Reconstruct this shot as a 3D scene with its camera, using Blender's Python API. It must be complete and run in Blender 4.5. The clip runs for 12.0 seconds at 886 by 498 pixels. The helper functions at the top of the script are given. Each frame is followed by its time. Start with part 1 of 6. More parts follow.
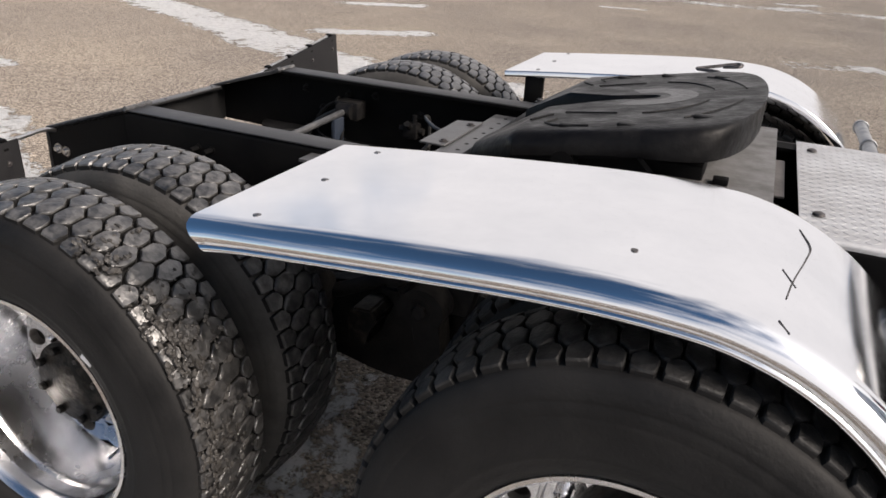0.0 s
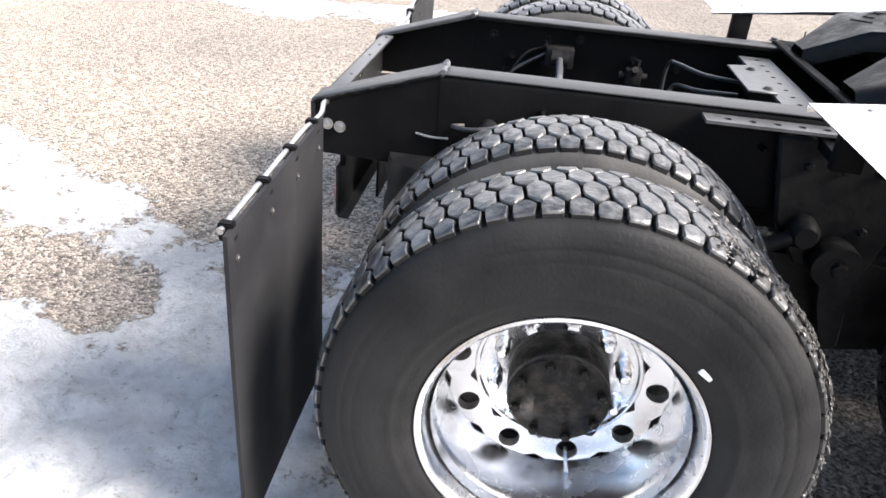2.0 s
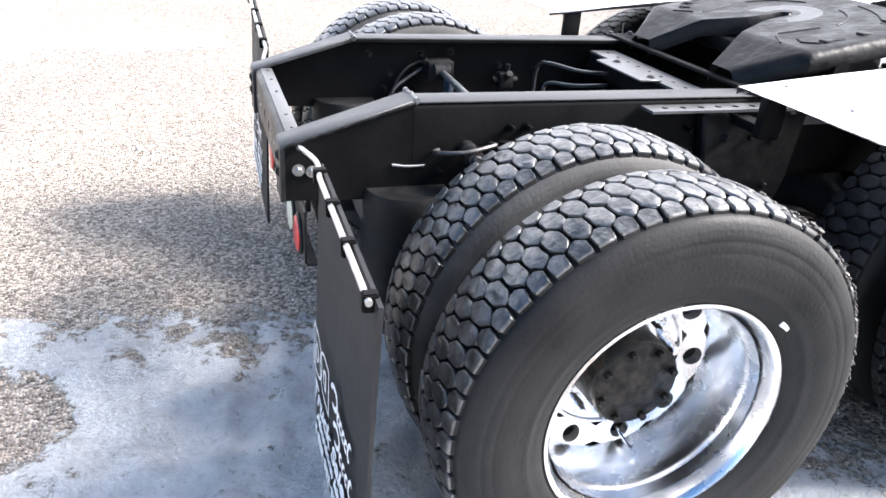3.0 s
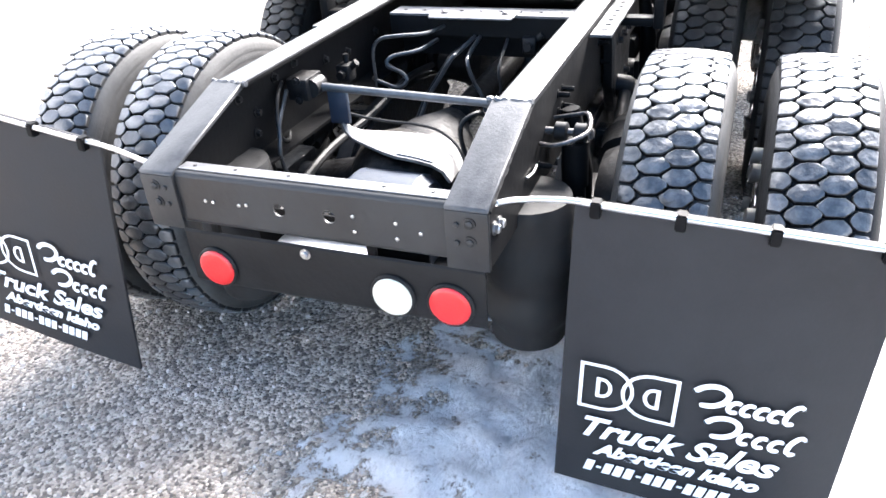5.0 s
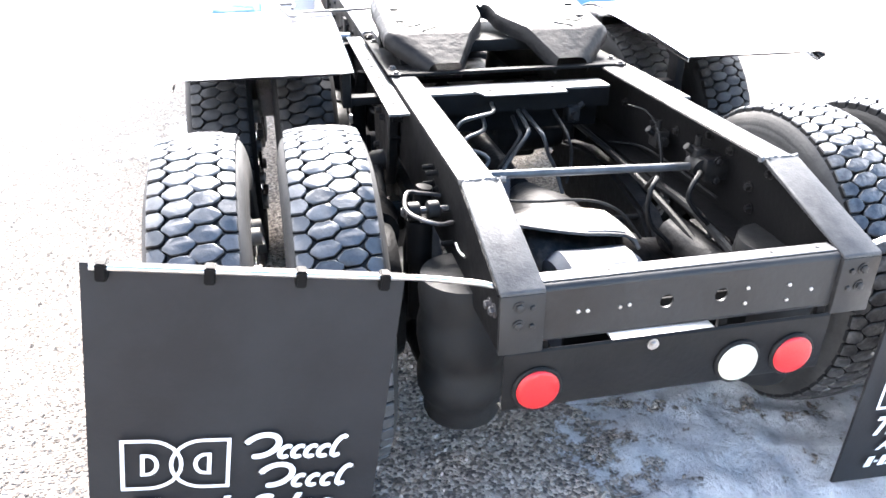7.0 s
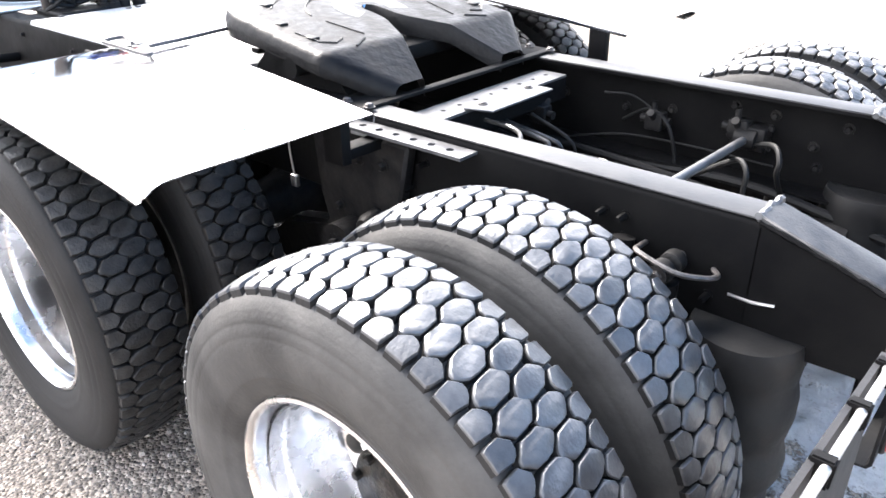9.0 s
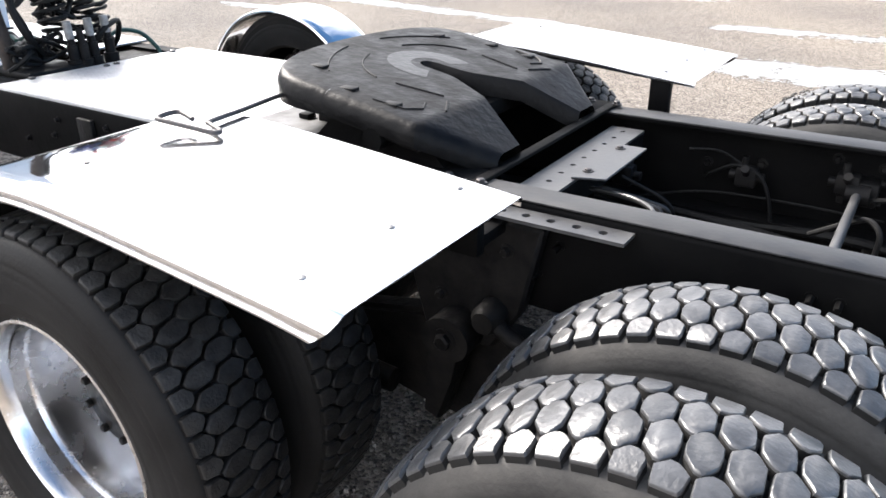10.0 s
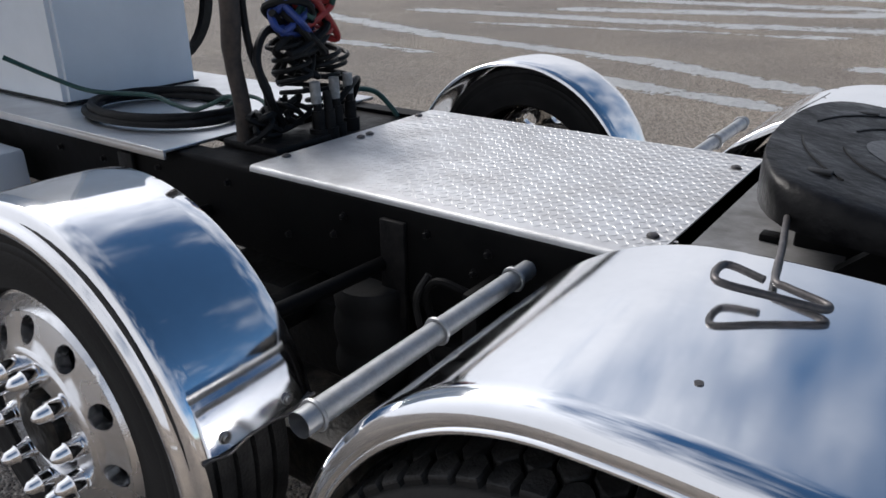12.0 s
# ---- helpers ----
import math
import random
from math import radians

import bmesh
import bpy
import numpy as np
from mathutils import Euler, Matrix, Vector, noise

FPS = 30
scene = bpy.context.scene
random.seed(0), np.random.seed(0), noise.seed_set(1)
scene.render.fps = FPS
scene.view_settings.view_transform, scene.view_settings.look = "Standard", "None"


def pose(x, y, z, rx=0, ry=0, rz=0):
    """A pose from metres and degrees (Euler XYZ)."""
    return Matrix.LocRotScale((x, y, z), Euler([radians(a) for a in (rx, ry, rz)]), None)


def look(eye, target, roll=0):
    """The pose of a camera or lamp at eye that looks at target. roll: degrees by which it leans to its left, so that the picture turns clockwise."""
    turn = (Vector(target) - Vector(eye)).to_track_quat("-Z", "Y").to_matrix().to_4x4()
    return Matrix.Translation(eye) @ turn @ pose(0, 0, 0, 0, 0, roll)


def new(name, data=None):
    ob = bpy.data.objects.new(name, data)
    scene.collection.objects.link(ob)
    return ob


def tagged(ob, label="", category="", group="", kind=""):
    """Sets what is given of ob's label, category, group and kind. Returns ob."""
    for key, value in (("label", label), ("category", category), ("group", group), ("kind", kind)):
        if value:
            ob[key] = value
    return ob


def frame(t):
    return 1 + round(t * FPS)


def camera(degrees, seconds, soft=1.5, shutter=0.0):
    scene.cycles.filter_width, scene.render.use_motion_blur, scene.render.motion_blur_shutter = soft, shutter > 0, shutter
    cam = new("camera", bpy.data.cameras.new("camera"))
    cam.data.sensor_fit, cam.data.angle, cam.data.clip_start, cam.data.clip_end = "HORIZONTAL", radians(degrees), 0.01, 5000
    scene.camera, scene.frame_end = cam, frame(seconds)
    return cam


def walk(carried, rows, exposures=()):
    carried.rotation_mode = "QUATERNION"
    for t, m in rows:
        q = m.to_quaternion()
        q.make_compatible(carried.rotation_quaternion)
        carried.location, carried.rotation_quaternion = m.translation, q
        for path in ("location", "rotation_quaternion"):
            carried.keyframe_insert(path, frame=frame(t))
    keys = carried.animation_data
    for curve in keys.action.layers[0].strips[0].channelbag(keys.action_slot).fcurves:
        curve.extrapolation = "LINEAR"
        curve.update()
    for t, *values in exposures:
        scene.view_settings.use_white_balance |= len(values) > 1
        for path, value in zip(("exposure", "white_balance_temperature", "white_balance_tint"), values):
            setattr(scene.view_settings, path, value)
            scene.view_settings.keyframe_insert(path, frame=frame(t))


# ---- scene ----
cam = camera(61.2, 12.0, soft=1.6)
PATH = [
    (0, (1.474, -2.184, 1.572), (0.799, -0.484, 0.764), 3.7),
    (0.5, (1.178, -2.156, 1.567), (0.443, -0.475, 0.772), 4.7),
    (1, (0.768, -2.244, 1.548), (0.259, -0.521, 0.668), 5.4),
    (1.5, (0.35, -2.321, 1.512), (-0.047, -0.598, 0.578), 7.7),
    (2, (-0.064, -2.388, 1.495), (-0.233, -0.633, 0.552), 5.1),
    (2.5, (-0.494, -2.465, 1.514), (-0.198, -0.711, 0.6), 4.3),
    (2.7, (-0.632, -2.424, 1.497), (-0.226, -0.686, 0.594), 4.9),
    (4.3, (-1.656, -1.451, 1.561), (-0.285, -0.451, 0.501), -3.0),
    (4.5, (-1.761, -1.310, 1.619), (-0.340, -0.421, 0.528), -1.5),
    (4.7, (-1.844, -1.169, 1.617), (-0.356, -0.360, 0.554), -1.7),
    (5, (-1.949, -0.917, 1.605), (-0.373, -0.234, 0.581), -4.6),
    (5.5, (-2.058, -0.523, 1.622), (-0.334, -0.055, 0.722), -4.1),
    (6, (-2.065, -0.021, 1.645), (-0.273, 0.156, 0.774), -2.2),
    (6.5, (-2.06, 0.507, 1.65), (-0.277, 0.333, 0.76), -1.5),
    (6.7, (-2.026, 0.657, 1.656), (-0.25, 0.411, 0.77), -0.4),
    (8.3, (-1.166, 1.598, 1.572), (0.143, 0.509, 0.524), -0.8),
    (8.5, (-1.024, 1.635, 1.569), (0.273, 0.51, 0.544), -0.5),
    (9, (-0.678, 1.807, 1.571), (0.489, 0.466, 0.654), -0.6),
    (9.5, (-0.392, 1.903, 1.609), (0.727, 0.482, 0.756), -1.2),
    (10, (-0.068, 1.89, 1.593), (0.922, 0.372, 0.747), -0.5),
    (10.5, (0.236, 1.967, 1.594), (1.1, 0.352, 0.791), 0.2),
    (11, (0.531, 2.024, 1.622), (1.309, 0.356, 0.838), 0.6),
    (11.5, (0.86, 1.925, 1.59), (1.817, 0.347, 0.82), -0.8),
    (12, (1.156, 1.839, 1.598), (2.234, 0.344, 0.823), -0.5),
]
EXPOSURE = [(0, .26, 6950, 15), (0.5, .50, 6950, 15), (1, .90, 6900, 14), (1.5, 1.34, 6600, 13), (2, 1.70, 6450, 13), (2.5, 1.95, 6330, 13), (4.5, 2.95, 6180, 13), (5, 3.2, 6260, 13),
            (6, 3.33, 6370, 13), (6.5, 3.33, 6370, 13), (8.5, 3.15, 6420, 13), (9, 2.96, 6450, 13), (9.5, 2.50, 6450, 12), (10, 1.62, 6520, 12), (10.5, .82, 6460, 12), (11, .45, 6280, 12),
            (11.5, .10, 6220, 12), (12, .03, 6250, 12)]
walk(cam, [(t, look(e, g, r)) for t, e, g, r in PATH], EXPOSURE)


# ---- light ----
SUN_EL, SUN_AZ = radians(38), radians(-12)    # hazy sun from ahead, a little to the truck's right
world = bpy.data.worlds.new("sky")
scene.world = world
world.use_nodes = True
wt = world.node_tree
wt.nodes.clear()


def wnode(kind, **inputs):
    n = wt.nodes.new(kind)
    for k, v in inputs.items():
        n.inputs[k].default_value = v
    return n


sky = wnode("ShaderNodeTexSky")
sky.sky_type, sky.sun_disc, sky.sun_elevation, sky.sun_rotation = "NISHITA", False, SUN_EL, radians(90) - SUN_AZ
sky.air_density, sky.dust_density, sky.ozone_density, sky.altitude = 0.75, 0.1, 0.8, 1300
wco = wnode("ShaderNodeTexCoord")
wmap = wnode("ShaderNodeMapping")
wmap.inputs["Scale"].default_value, wmap.inputs["Location"].default_value = (2.2, 0.8, 1.8), (0.7, 0.3, 0.0)
cloud = wnode("ShaderNodeTexNoise", Scale=3.0, Detail=9.0, Roughness=0.60)
cramp = wnode("ShaderNodeValToRGB")
cramp.color_ramp.elements[0].position, cramp.color_ramp.elements[1].position = 0.12, 0.57
white = wnode("ShaderNodeMix")
white.data_type = "RGBA"
glow = wnode("ShaderNodeVectorMath")           # the cloud is brightest where the sun stands behind it
glow.operation = "DOT_PRODUCT"
glow.inputs[1].default_value = (math.cos(SUN_AZ) * math.cos(SUN_EL), math.sin(SUN_AZ) * math.cos(SUN_EL), math.sin(SUN_EL))
gclip = wnode("ShaderNodeMath")
gclip.operation = "MAXIMUM"
gclip.inputs[1].default_value = 0.0
gpow = wnode("ShaderNodeMath")
gpow.operation = "POWER"
gpow.inputs[1].default_value = 4.0
gmul = wnode("ShaderNodeMath")
gmul.operation = "MULTIPLY_ADD"
gmul.inputs[1].default_value, gmul.inputs[2].default_value = 0.9, 1.0
bright = wnode("ShaderNodeVectorMath")
bright.operation = "SCALE"
bright.inputs[0].default_value = (8.5, 8.7, 9.1)
bg = wnode("ShaderNodeBackground", Strength=0.085)
wout = wnode("ShaderNodeOutputWorld")
wt.links.new(wco.outputs["Generated"], glow.inputs[0])
wt.links.new(glow.outputs["Value"], gclip.inputs[0])
wt.links.new(gclip.outputs[0], gpow.inputs[0])
wt.links.new(gpow.outputs[0], gmul.inputs[0])
wt.links.new(gmul.outputs[0], bright.inputs["Scale"])
wt.links.new(bright.outputs[0], white.inputs["B"])
wt.links.new(wco.outputs["Generated"], wmap.inputs["Vector"])
wt.links.new(wmap.outputs[0], cloud.inputs["Vector"])
lean = wnode("ShaderNodeVectorMath")           # a bank of cloud ahead of the truck and low down all round, clear sky high behind it
lean.operation = "DOT_PRODUCT"
lean.inputs[1].default_value = (0.45, 0.20, -0.70)
wt.links.new(wco.outputs["Generated"], lean.inputs[0])
wsum = wnode("ShaderNodeMath")
wt.links.new(cloud.outputs["Fac"], wsum.inputs[0])
wt.links.new(lean.outputs["Value"], wsum.inputs[1])
wadd = wnode("ShaderNodeMath")
wadd.inputs[1].default_value = 0.305
wt.links.new(wsum.outputs[0], wadd.inputs[0])
wt.links.new(wadd.outputs[0], cramp.inputs[0])
wt.links.new(cramp.outputs[0], white.inputs["Factor"])
tone = wnode("ShaderNodeMix")
tone.data_type, tone.blend_type = "RGBA", "MULTIPLY"
tone.inputs["Factor"].default_value = 1.0
tone.inputs["B"].default_value = (0.74, 1.07, 1.15, 1)
wt.links.new(sky.outputs[0], tone.inputs["A"])
wt.links.new(tone.outputs["Result"], white.inputs["A"])
wt.links.new(white.outputs["Result"], bg.inputs["Color"])
wt.links.new(bg.outputs[0], wout.inputs[0])

sun = new("sun", bpy.data.lights.new("sun", "SUN"))
sun.data.energy, sun.data.angle, sun.data.color = 4.4, radians(26), (1.0, 0.94, 0.86)
sun.matrix_world = look((8 * math.cos(SUN_AZ) * math.cos(SUN_EL), 8 * math.sin(SUN_AZ) * math.cos(SUN_EL), 8 * math.sin(SUN_EL)), (0, 0, 0))


# ---- materials ----
def material(name, color, rough=0.5, metal=0.0, second=None, scale=8.0, detail=6.0, lo=0.35, hi=0.65, bump=0.0, bump_scale=60.0,
             rough2=None, spec=0.5, per_object=0.0, stretch=None, coat=0.0, one_by_one=0.0):
    """A principled material: two colours mixed by noise, fine relief, roughness that varies with the stains."""
    m = bpy.data.materials.new(name)
    m.use_nodes = True
    t = m.node_tree
    p = t.nodes["Principled BSDF"]
    p.inputs["Roughness"].default_value, p.inputs["Metallic"].default_value = rough, metal
    p.inputs["Specular IOR Level"].default_value = spec
    p.inputs["Coat Weight"].default_value = coat
    co = t.nodes.new("ShaderNodeTexCoord")
    vec = co.outputs["Object"]
    if stretch:
        mp = t.nodes.new("ShaderNodeMapping")
        mp.inputs["Scale"].default_value = stretch
        t.links.new(vec, mp.inputs["Vector"])
        vec = mp.outputs[0]
    n = t.nodes.new("ShaderNodeTexNoise")
    n.inputs["Scale"].default_value, n.inputs["Detail"].default_value, n.inputs["Roughness"].default_value = scale, detail, 0.65
    t.links.new(vec, n.inputs["Vector"])
    r = t.nodes.new("ShaderNodeMapRange")
    r.inputs["From Min"].default_value, r.inputs["From Max"].default_value = lo, hi
    t.links.new(n.outputs["Fac"], r.inputs["Value"])
    mix = t.nodes.new("ShaderNodeMix")
    mix.data_type = "RGBA"
    mix.inputs["A"].default_value = (*color, 1)
    mix.inputs["B"].default_value = (*(second or color), 1)
    t.links.new(r.outputs[0], mix.inputs["Factor"])
    out = mix.outputs["Result"]
    if per_object or one_by_one:
        g = t.nodes.new("ShaderNodeNewGeometry" if per_object else "ShaderNodeObjectInfo")
        per = per_object or one_by_one
        hsv = t.nodes.new("ShaderNodeHueSaturation")
        v = t.nodes.new("ShaderNodeMapRange")
        v.inputs["To Min"].default_value, v.inputs["To Max"].default_value = 1 - per, 1 + per
        t.links.new(g.outputs["Random Per Island" if per_object else "Random"], v.inputs["Value"])
        t.links.new(v.outputs[0], hsv.inputs["Value"])
        t.links.new(out, hsv.inputs["Color"])
        out = hsv.outputs[0]
    t.links.new(out, p.inputs["Base Color"])
    if rough2 is not None:
        rr = t.nodes.new("ShaderNodeMapRange")
        rr.inputs["To Min"].default_value, rr.inputs["To Max"].default_value = rough, rough2
        t.links.new(r.outputs[0], rr.inputs["Value"])
        t.links.new(rr.outputs[0], p.inputs["Roughness"])
    if bump:
        n2 = t.nodes.new("ShaderNodeTexNoise")
        n2.inputs["Scale"].default_value, n2.inputs["Detail"].default_value = bump_scale, 4
        t.links.new(vec, n2.inputs["Vector"])
        b = t.nodes.new("ShaderNodeBump")
        b.inputs["Strength"].default_value, b.inputs["Distance"].default_value = bump, 0.004
        t.links.new(n2.outputs["Fac"], b.inputs["Height"])
        t.links.new(b.outputs[0], p.inputs["Normal"])
    return m


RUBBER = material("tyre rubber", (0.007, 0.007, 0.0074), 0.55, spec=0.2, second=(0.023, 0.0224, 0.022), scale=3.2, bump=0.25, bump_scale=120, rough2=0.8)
# dust, plus the lens haze of the rear views lifted into the colour
DUSTHAZERUBBER = material("dusty tyre rubber with haze", (0.024, 0.0235, 0.023), 0.6, spec=0.3, second=(0.075, 0.072, 0.068), scale=4.5, detail=9.0, bump=0.25, bump_scale=120, rough2=0.8)
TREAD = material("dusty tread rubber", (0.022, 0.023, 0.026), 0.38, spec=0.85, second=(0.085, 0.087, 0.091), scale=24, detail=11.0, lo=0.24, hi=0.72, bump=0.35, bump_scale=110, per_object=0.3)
# darker copy of the tread, with the shade under the fenders in its colour
DARKTREAD = material("dark, fender-shaded tread rubber", (0.008, 0.008, 0.0085), 0.5, spec=0.3, second=(0.028, 0.0275, 0.027), scale=26, bump=0.5, bump_scale=150, per_object=0.22)
DUSTY = material("dusty tread block", (0.022, 0.023, 0.026), 0.38, spec=0.85, second=(0.085, 0.087, 0.091), scale=24, detail=11.0, lo=0.24, hi=0.72, bump=0.35, bump_scale=110, one_by_one=0.3)
MUDDY = material("muddy tread rubber", (0.012, 0.012, 0.0125), 0.36, spec=1.0, second=(0.095, 0.093, 0.091), scale=34, detail=9.0, lo=0.40, hi=0.66, bump=1.0, bump_scale=55, per_object=0.35)
MUD = material("crumbled dried mud", (0.062, 0.057, 0.052), 0.7, second=(0.022, 0.021, 0.020), scale=45, rough2=0.35, bump=0.8, bump_scale=120)
ALU = material("polished aluminium", (0.90, 0.905, 0.92), 0.06, 1.0, second=(0.80, 0.81, 0.83), scale=3, rough2=0.13, bump=0.012, bump_scale=7)
CHROME = material("mirror chrome", (0.90, 0.90, 0.91), 0.05, 1.0, second=(0.82, 0.82, 0.83), scale=5, rough2=0.12)
WHEEL = material("polished alloy wheel", (0.86, 0.86, 0.87), 0.18, 1.0, second=(0.74, 0.74, 0.75), scale=9, rough2=0.32, bump=0.015, bump_scale=12)
RIMDUST = material("brake-dusty alloy", (0.30, 0.285, 0.26), 0.6, 0.4, second=(0.12, 0.11, 0.10), scale=9, rough2=0.75, bump=0.1, bump_scale=40)
PLATE = material("diamond plate", (0.66, 0.665, 0.67), 0.50, 0.85, second=(0.50, 0.50, 0.505), scale=7, detail=9.0, rough2=0.62, bump=0.1, bump_scale=70)
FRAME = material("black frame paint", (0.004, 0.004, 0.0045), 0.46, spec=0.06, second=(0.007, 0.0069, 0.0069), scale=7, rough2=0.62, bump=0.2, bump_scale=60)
REARPAINT = material("lighter black paint", (0.012, 0.0122, 0.013), 0.36, spec=0.30, second=(0.024, 0.0238, 0.0238), scale=5, detail=9.0, rough2=0.55, bump=0.25, bump_scale=50)
PANELPAINT = material("black panel paint", (0.007, 0.0071, 0.0078), 0.36, spec=0.16, second=(0.013, 0.0129, 0.0129), scale=5, detail=9.0, rough2=0.55, bump=0.25, bump_scale=50)
CAPPAINT = material("rough grey cap paint", (0.022, 0.0225, 0.024), 0.42, spec=0.45, second=(0.055, 0.055, 0.056), scale=22, detail=9.0, lo=0.38, hi=0.7, rough2=0.58, bump=0.22, bump_scale=160)
# greys for upward faces, lightened to carry the sky's sheen
TOPGREY = material("worn grey paint with sky sheen", (0.042, 0.043, 0.046), 0.33, spec=0.58, second=(0.085, 0.085, 0.086), scale=14, rough2=0.46, bump=0.15, bump_scale=80)
RAILTOP = material("flange paint with sky sheen", (0.020, 0.0205, 0.022), 0.42, spec=0.42, second=(0.045, 0.045, 0.046), scale=14, rough2=0.55, bump=0.15, bump_scale=80)
GREASE = material("greasy cast iron", (0.005, 0.005, 0.006), 0.42, spec=0.14, second=(0.018, 0.017, 0.016), scale=16, rough2=0.62, bump=0.7, bump_scale=45)
PLATEBLACK = material("worn black steel plate", (0.0035, 0.0035, 0.004), 0.34, spec=0.14, second=(0.013, 0.0127, 0.0127), scale=9, detail=11.0, lo=0.4, hi=0.7, rough2=0.62, bump=0.7, bump_scale=34)
SCUFF = material("scuffed steel", (0.006, 0.006, 0.006), 0.3, spec=0.4, second=(0.034, 0.033, 0.033), scale=15, detail=10.0, lo=0.42, hi=0.80, rough2=0.45, bump=0.4, bump_scale=60)
HUBMAT = material("oily hub", (0.004, 0.004, 0.004), 0.42, spec=0.22, second=(0.046, 0.038, 0.030), scale=30, lo=0.45, hi=0.75, bump=0.8, bump_scale=50)
FLAP = material("mud flap rubber", (0.012, 0.012, 0.0138), 0.55, spec=0.22, second=(0.022, 0.022, 0.023), scale=4, rough2=0.75, bump=0.15, bump_scale=90)
WHITEINK = material("white paint", (0.8, 0.8, 0.8), 0.5, second=(0.68, 0.68, 0.68), scale=40)
STEEL = material("bright steel rod", (0.6, 0.6, 0.61), 0.3, 1.0, second=(0.42, 0.41, 0.4), scale=25, rough2=0.5)
BOLT = material("zinc bolt", (0.5, 0.5, 0.5), 0.35, 1.0, second=(0.3, 0.29, 0.28), scale=60)
FLATBOLT = material("dull rivet head", (0.30, 0.30, 0.31), 0.4, 0.9, second=(0.16, 0.155, 0.15), scale=80)
DARKBOLT = material("dark bolt", (0.05, 0.05, 0.05), 0.45, 0.6, second=(0.11, 0.1, 0.1), scale=60)
PIPE = material("galvanised pipe", (0.42, 0.43, 0.44), 0.42, 0.9, second=(0.3, 0.31, 0.32), scale=18, rough2=0.6)
HOSE = material("black hose", (0.007, 0.007, 0.0075), 0.5, spec=0.16, second=(0.015, 0.015, 0.015), scale=30)
GREYHOSE = material("grey nylon line", (0.05, 0.05, 0.05), 0.3, second=(0.02, 0.02, 0.02), scale=30)
REDHOSE = material("red hose", (0.35, 0.03, 0.025), 0.4, second=(0.22, 0.02, 0.02), scale=30)
BLUEHOSE = material("blue hose", (0.03, 0.06, 0.26), 0.4, second=(0.02, 0.04, 0.16), scale=30)
GREENHOSE = material("green cable", (0.02, 0.075, 0.06), 0.45, second=(0.015, 0.045, 0.04), scale=30)
BROWN = material("weathered brown wrap", (0.060, 0.044, 0.036), 0.75, second=(0.026, 0.021, 0.018), scale=30, bump=0.6)
CAST = material("pale grey plastic", (0.32, 0.32, 0.31), 0.5, second=(0.16, 0.155, 0.15), scale=40, bump=0.2, bump_scale=60)
DUSTPALE = material("pale road dust", (0.22, 0.215, 0.21), 0.7, second=(0.10, 0.097, 0.094), scale=14, detail=8.0, bump=0.4, bump_scale=60)
SLIDE = material("dull grey slide plate", (0.17, 0.17, 0.172), 0.5, spec=0.4, second=(0.09, 0.088, 0.086), scale=10, detail=8.0, rough2=0.65, bump=0.2, bump_scale=50)
DUSTPLATE = material("dusty plate", (0.11, 0.10, 0.096), 0.6, second=(0.06, 0.054, 0.052), scale=9, bump=0.3, bump_scale=60)
DRUM = material("dark blue drum", (0.02, 0.03, 0.05), 0.4, second=(0.035, 0.04, 0.05), scale=10, bump=0.3)
BELLOWS = material("air spring rubber", (0.007, 0.007, 0.0075), 0.5, spec=0.25, second=(0.014, 0.014, 0.014), scale=9, rough2=0.8, bump=0.2)
WHITEPAINT = material("white truck paint", (0.70, 0.74, 0.78), 0.3, second=(0.62, 0.66, 0.70), scale=2.2, rough2=0.38, coat=0.3)
DECKALU = material("brushed aluminium", (0.68, 0.69, 0.70), 0.3, 1.0, second=(0.58, 0.58, 0.59), scale=5, rough2=0.42)
REDLENS = material("red lens", (0.58, 0.010, 0.014), 0.30, second=(0.46, 0.009, 0.012), scale=90, coat=0.12, bump=0.2, bump_scale=300)
CLEARLENS = material("frosted white lens", (0.60, 0.58, 0.46), 0.35, second=(0.50, 0.48, 0.39), scale=60, coat=0.12, bump=0.2, bump_scale=300)
STONE = material("loose gravel", (0.27, 0.23, 0.195), 0.85, second=(0.50, 0.45, 0.40), scale=30, bump=0.4, per_object=0.45)


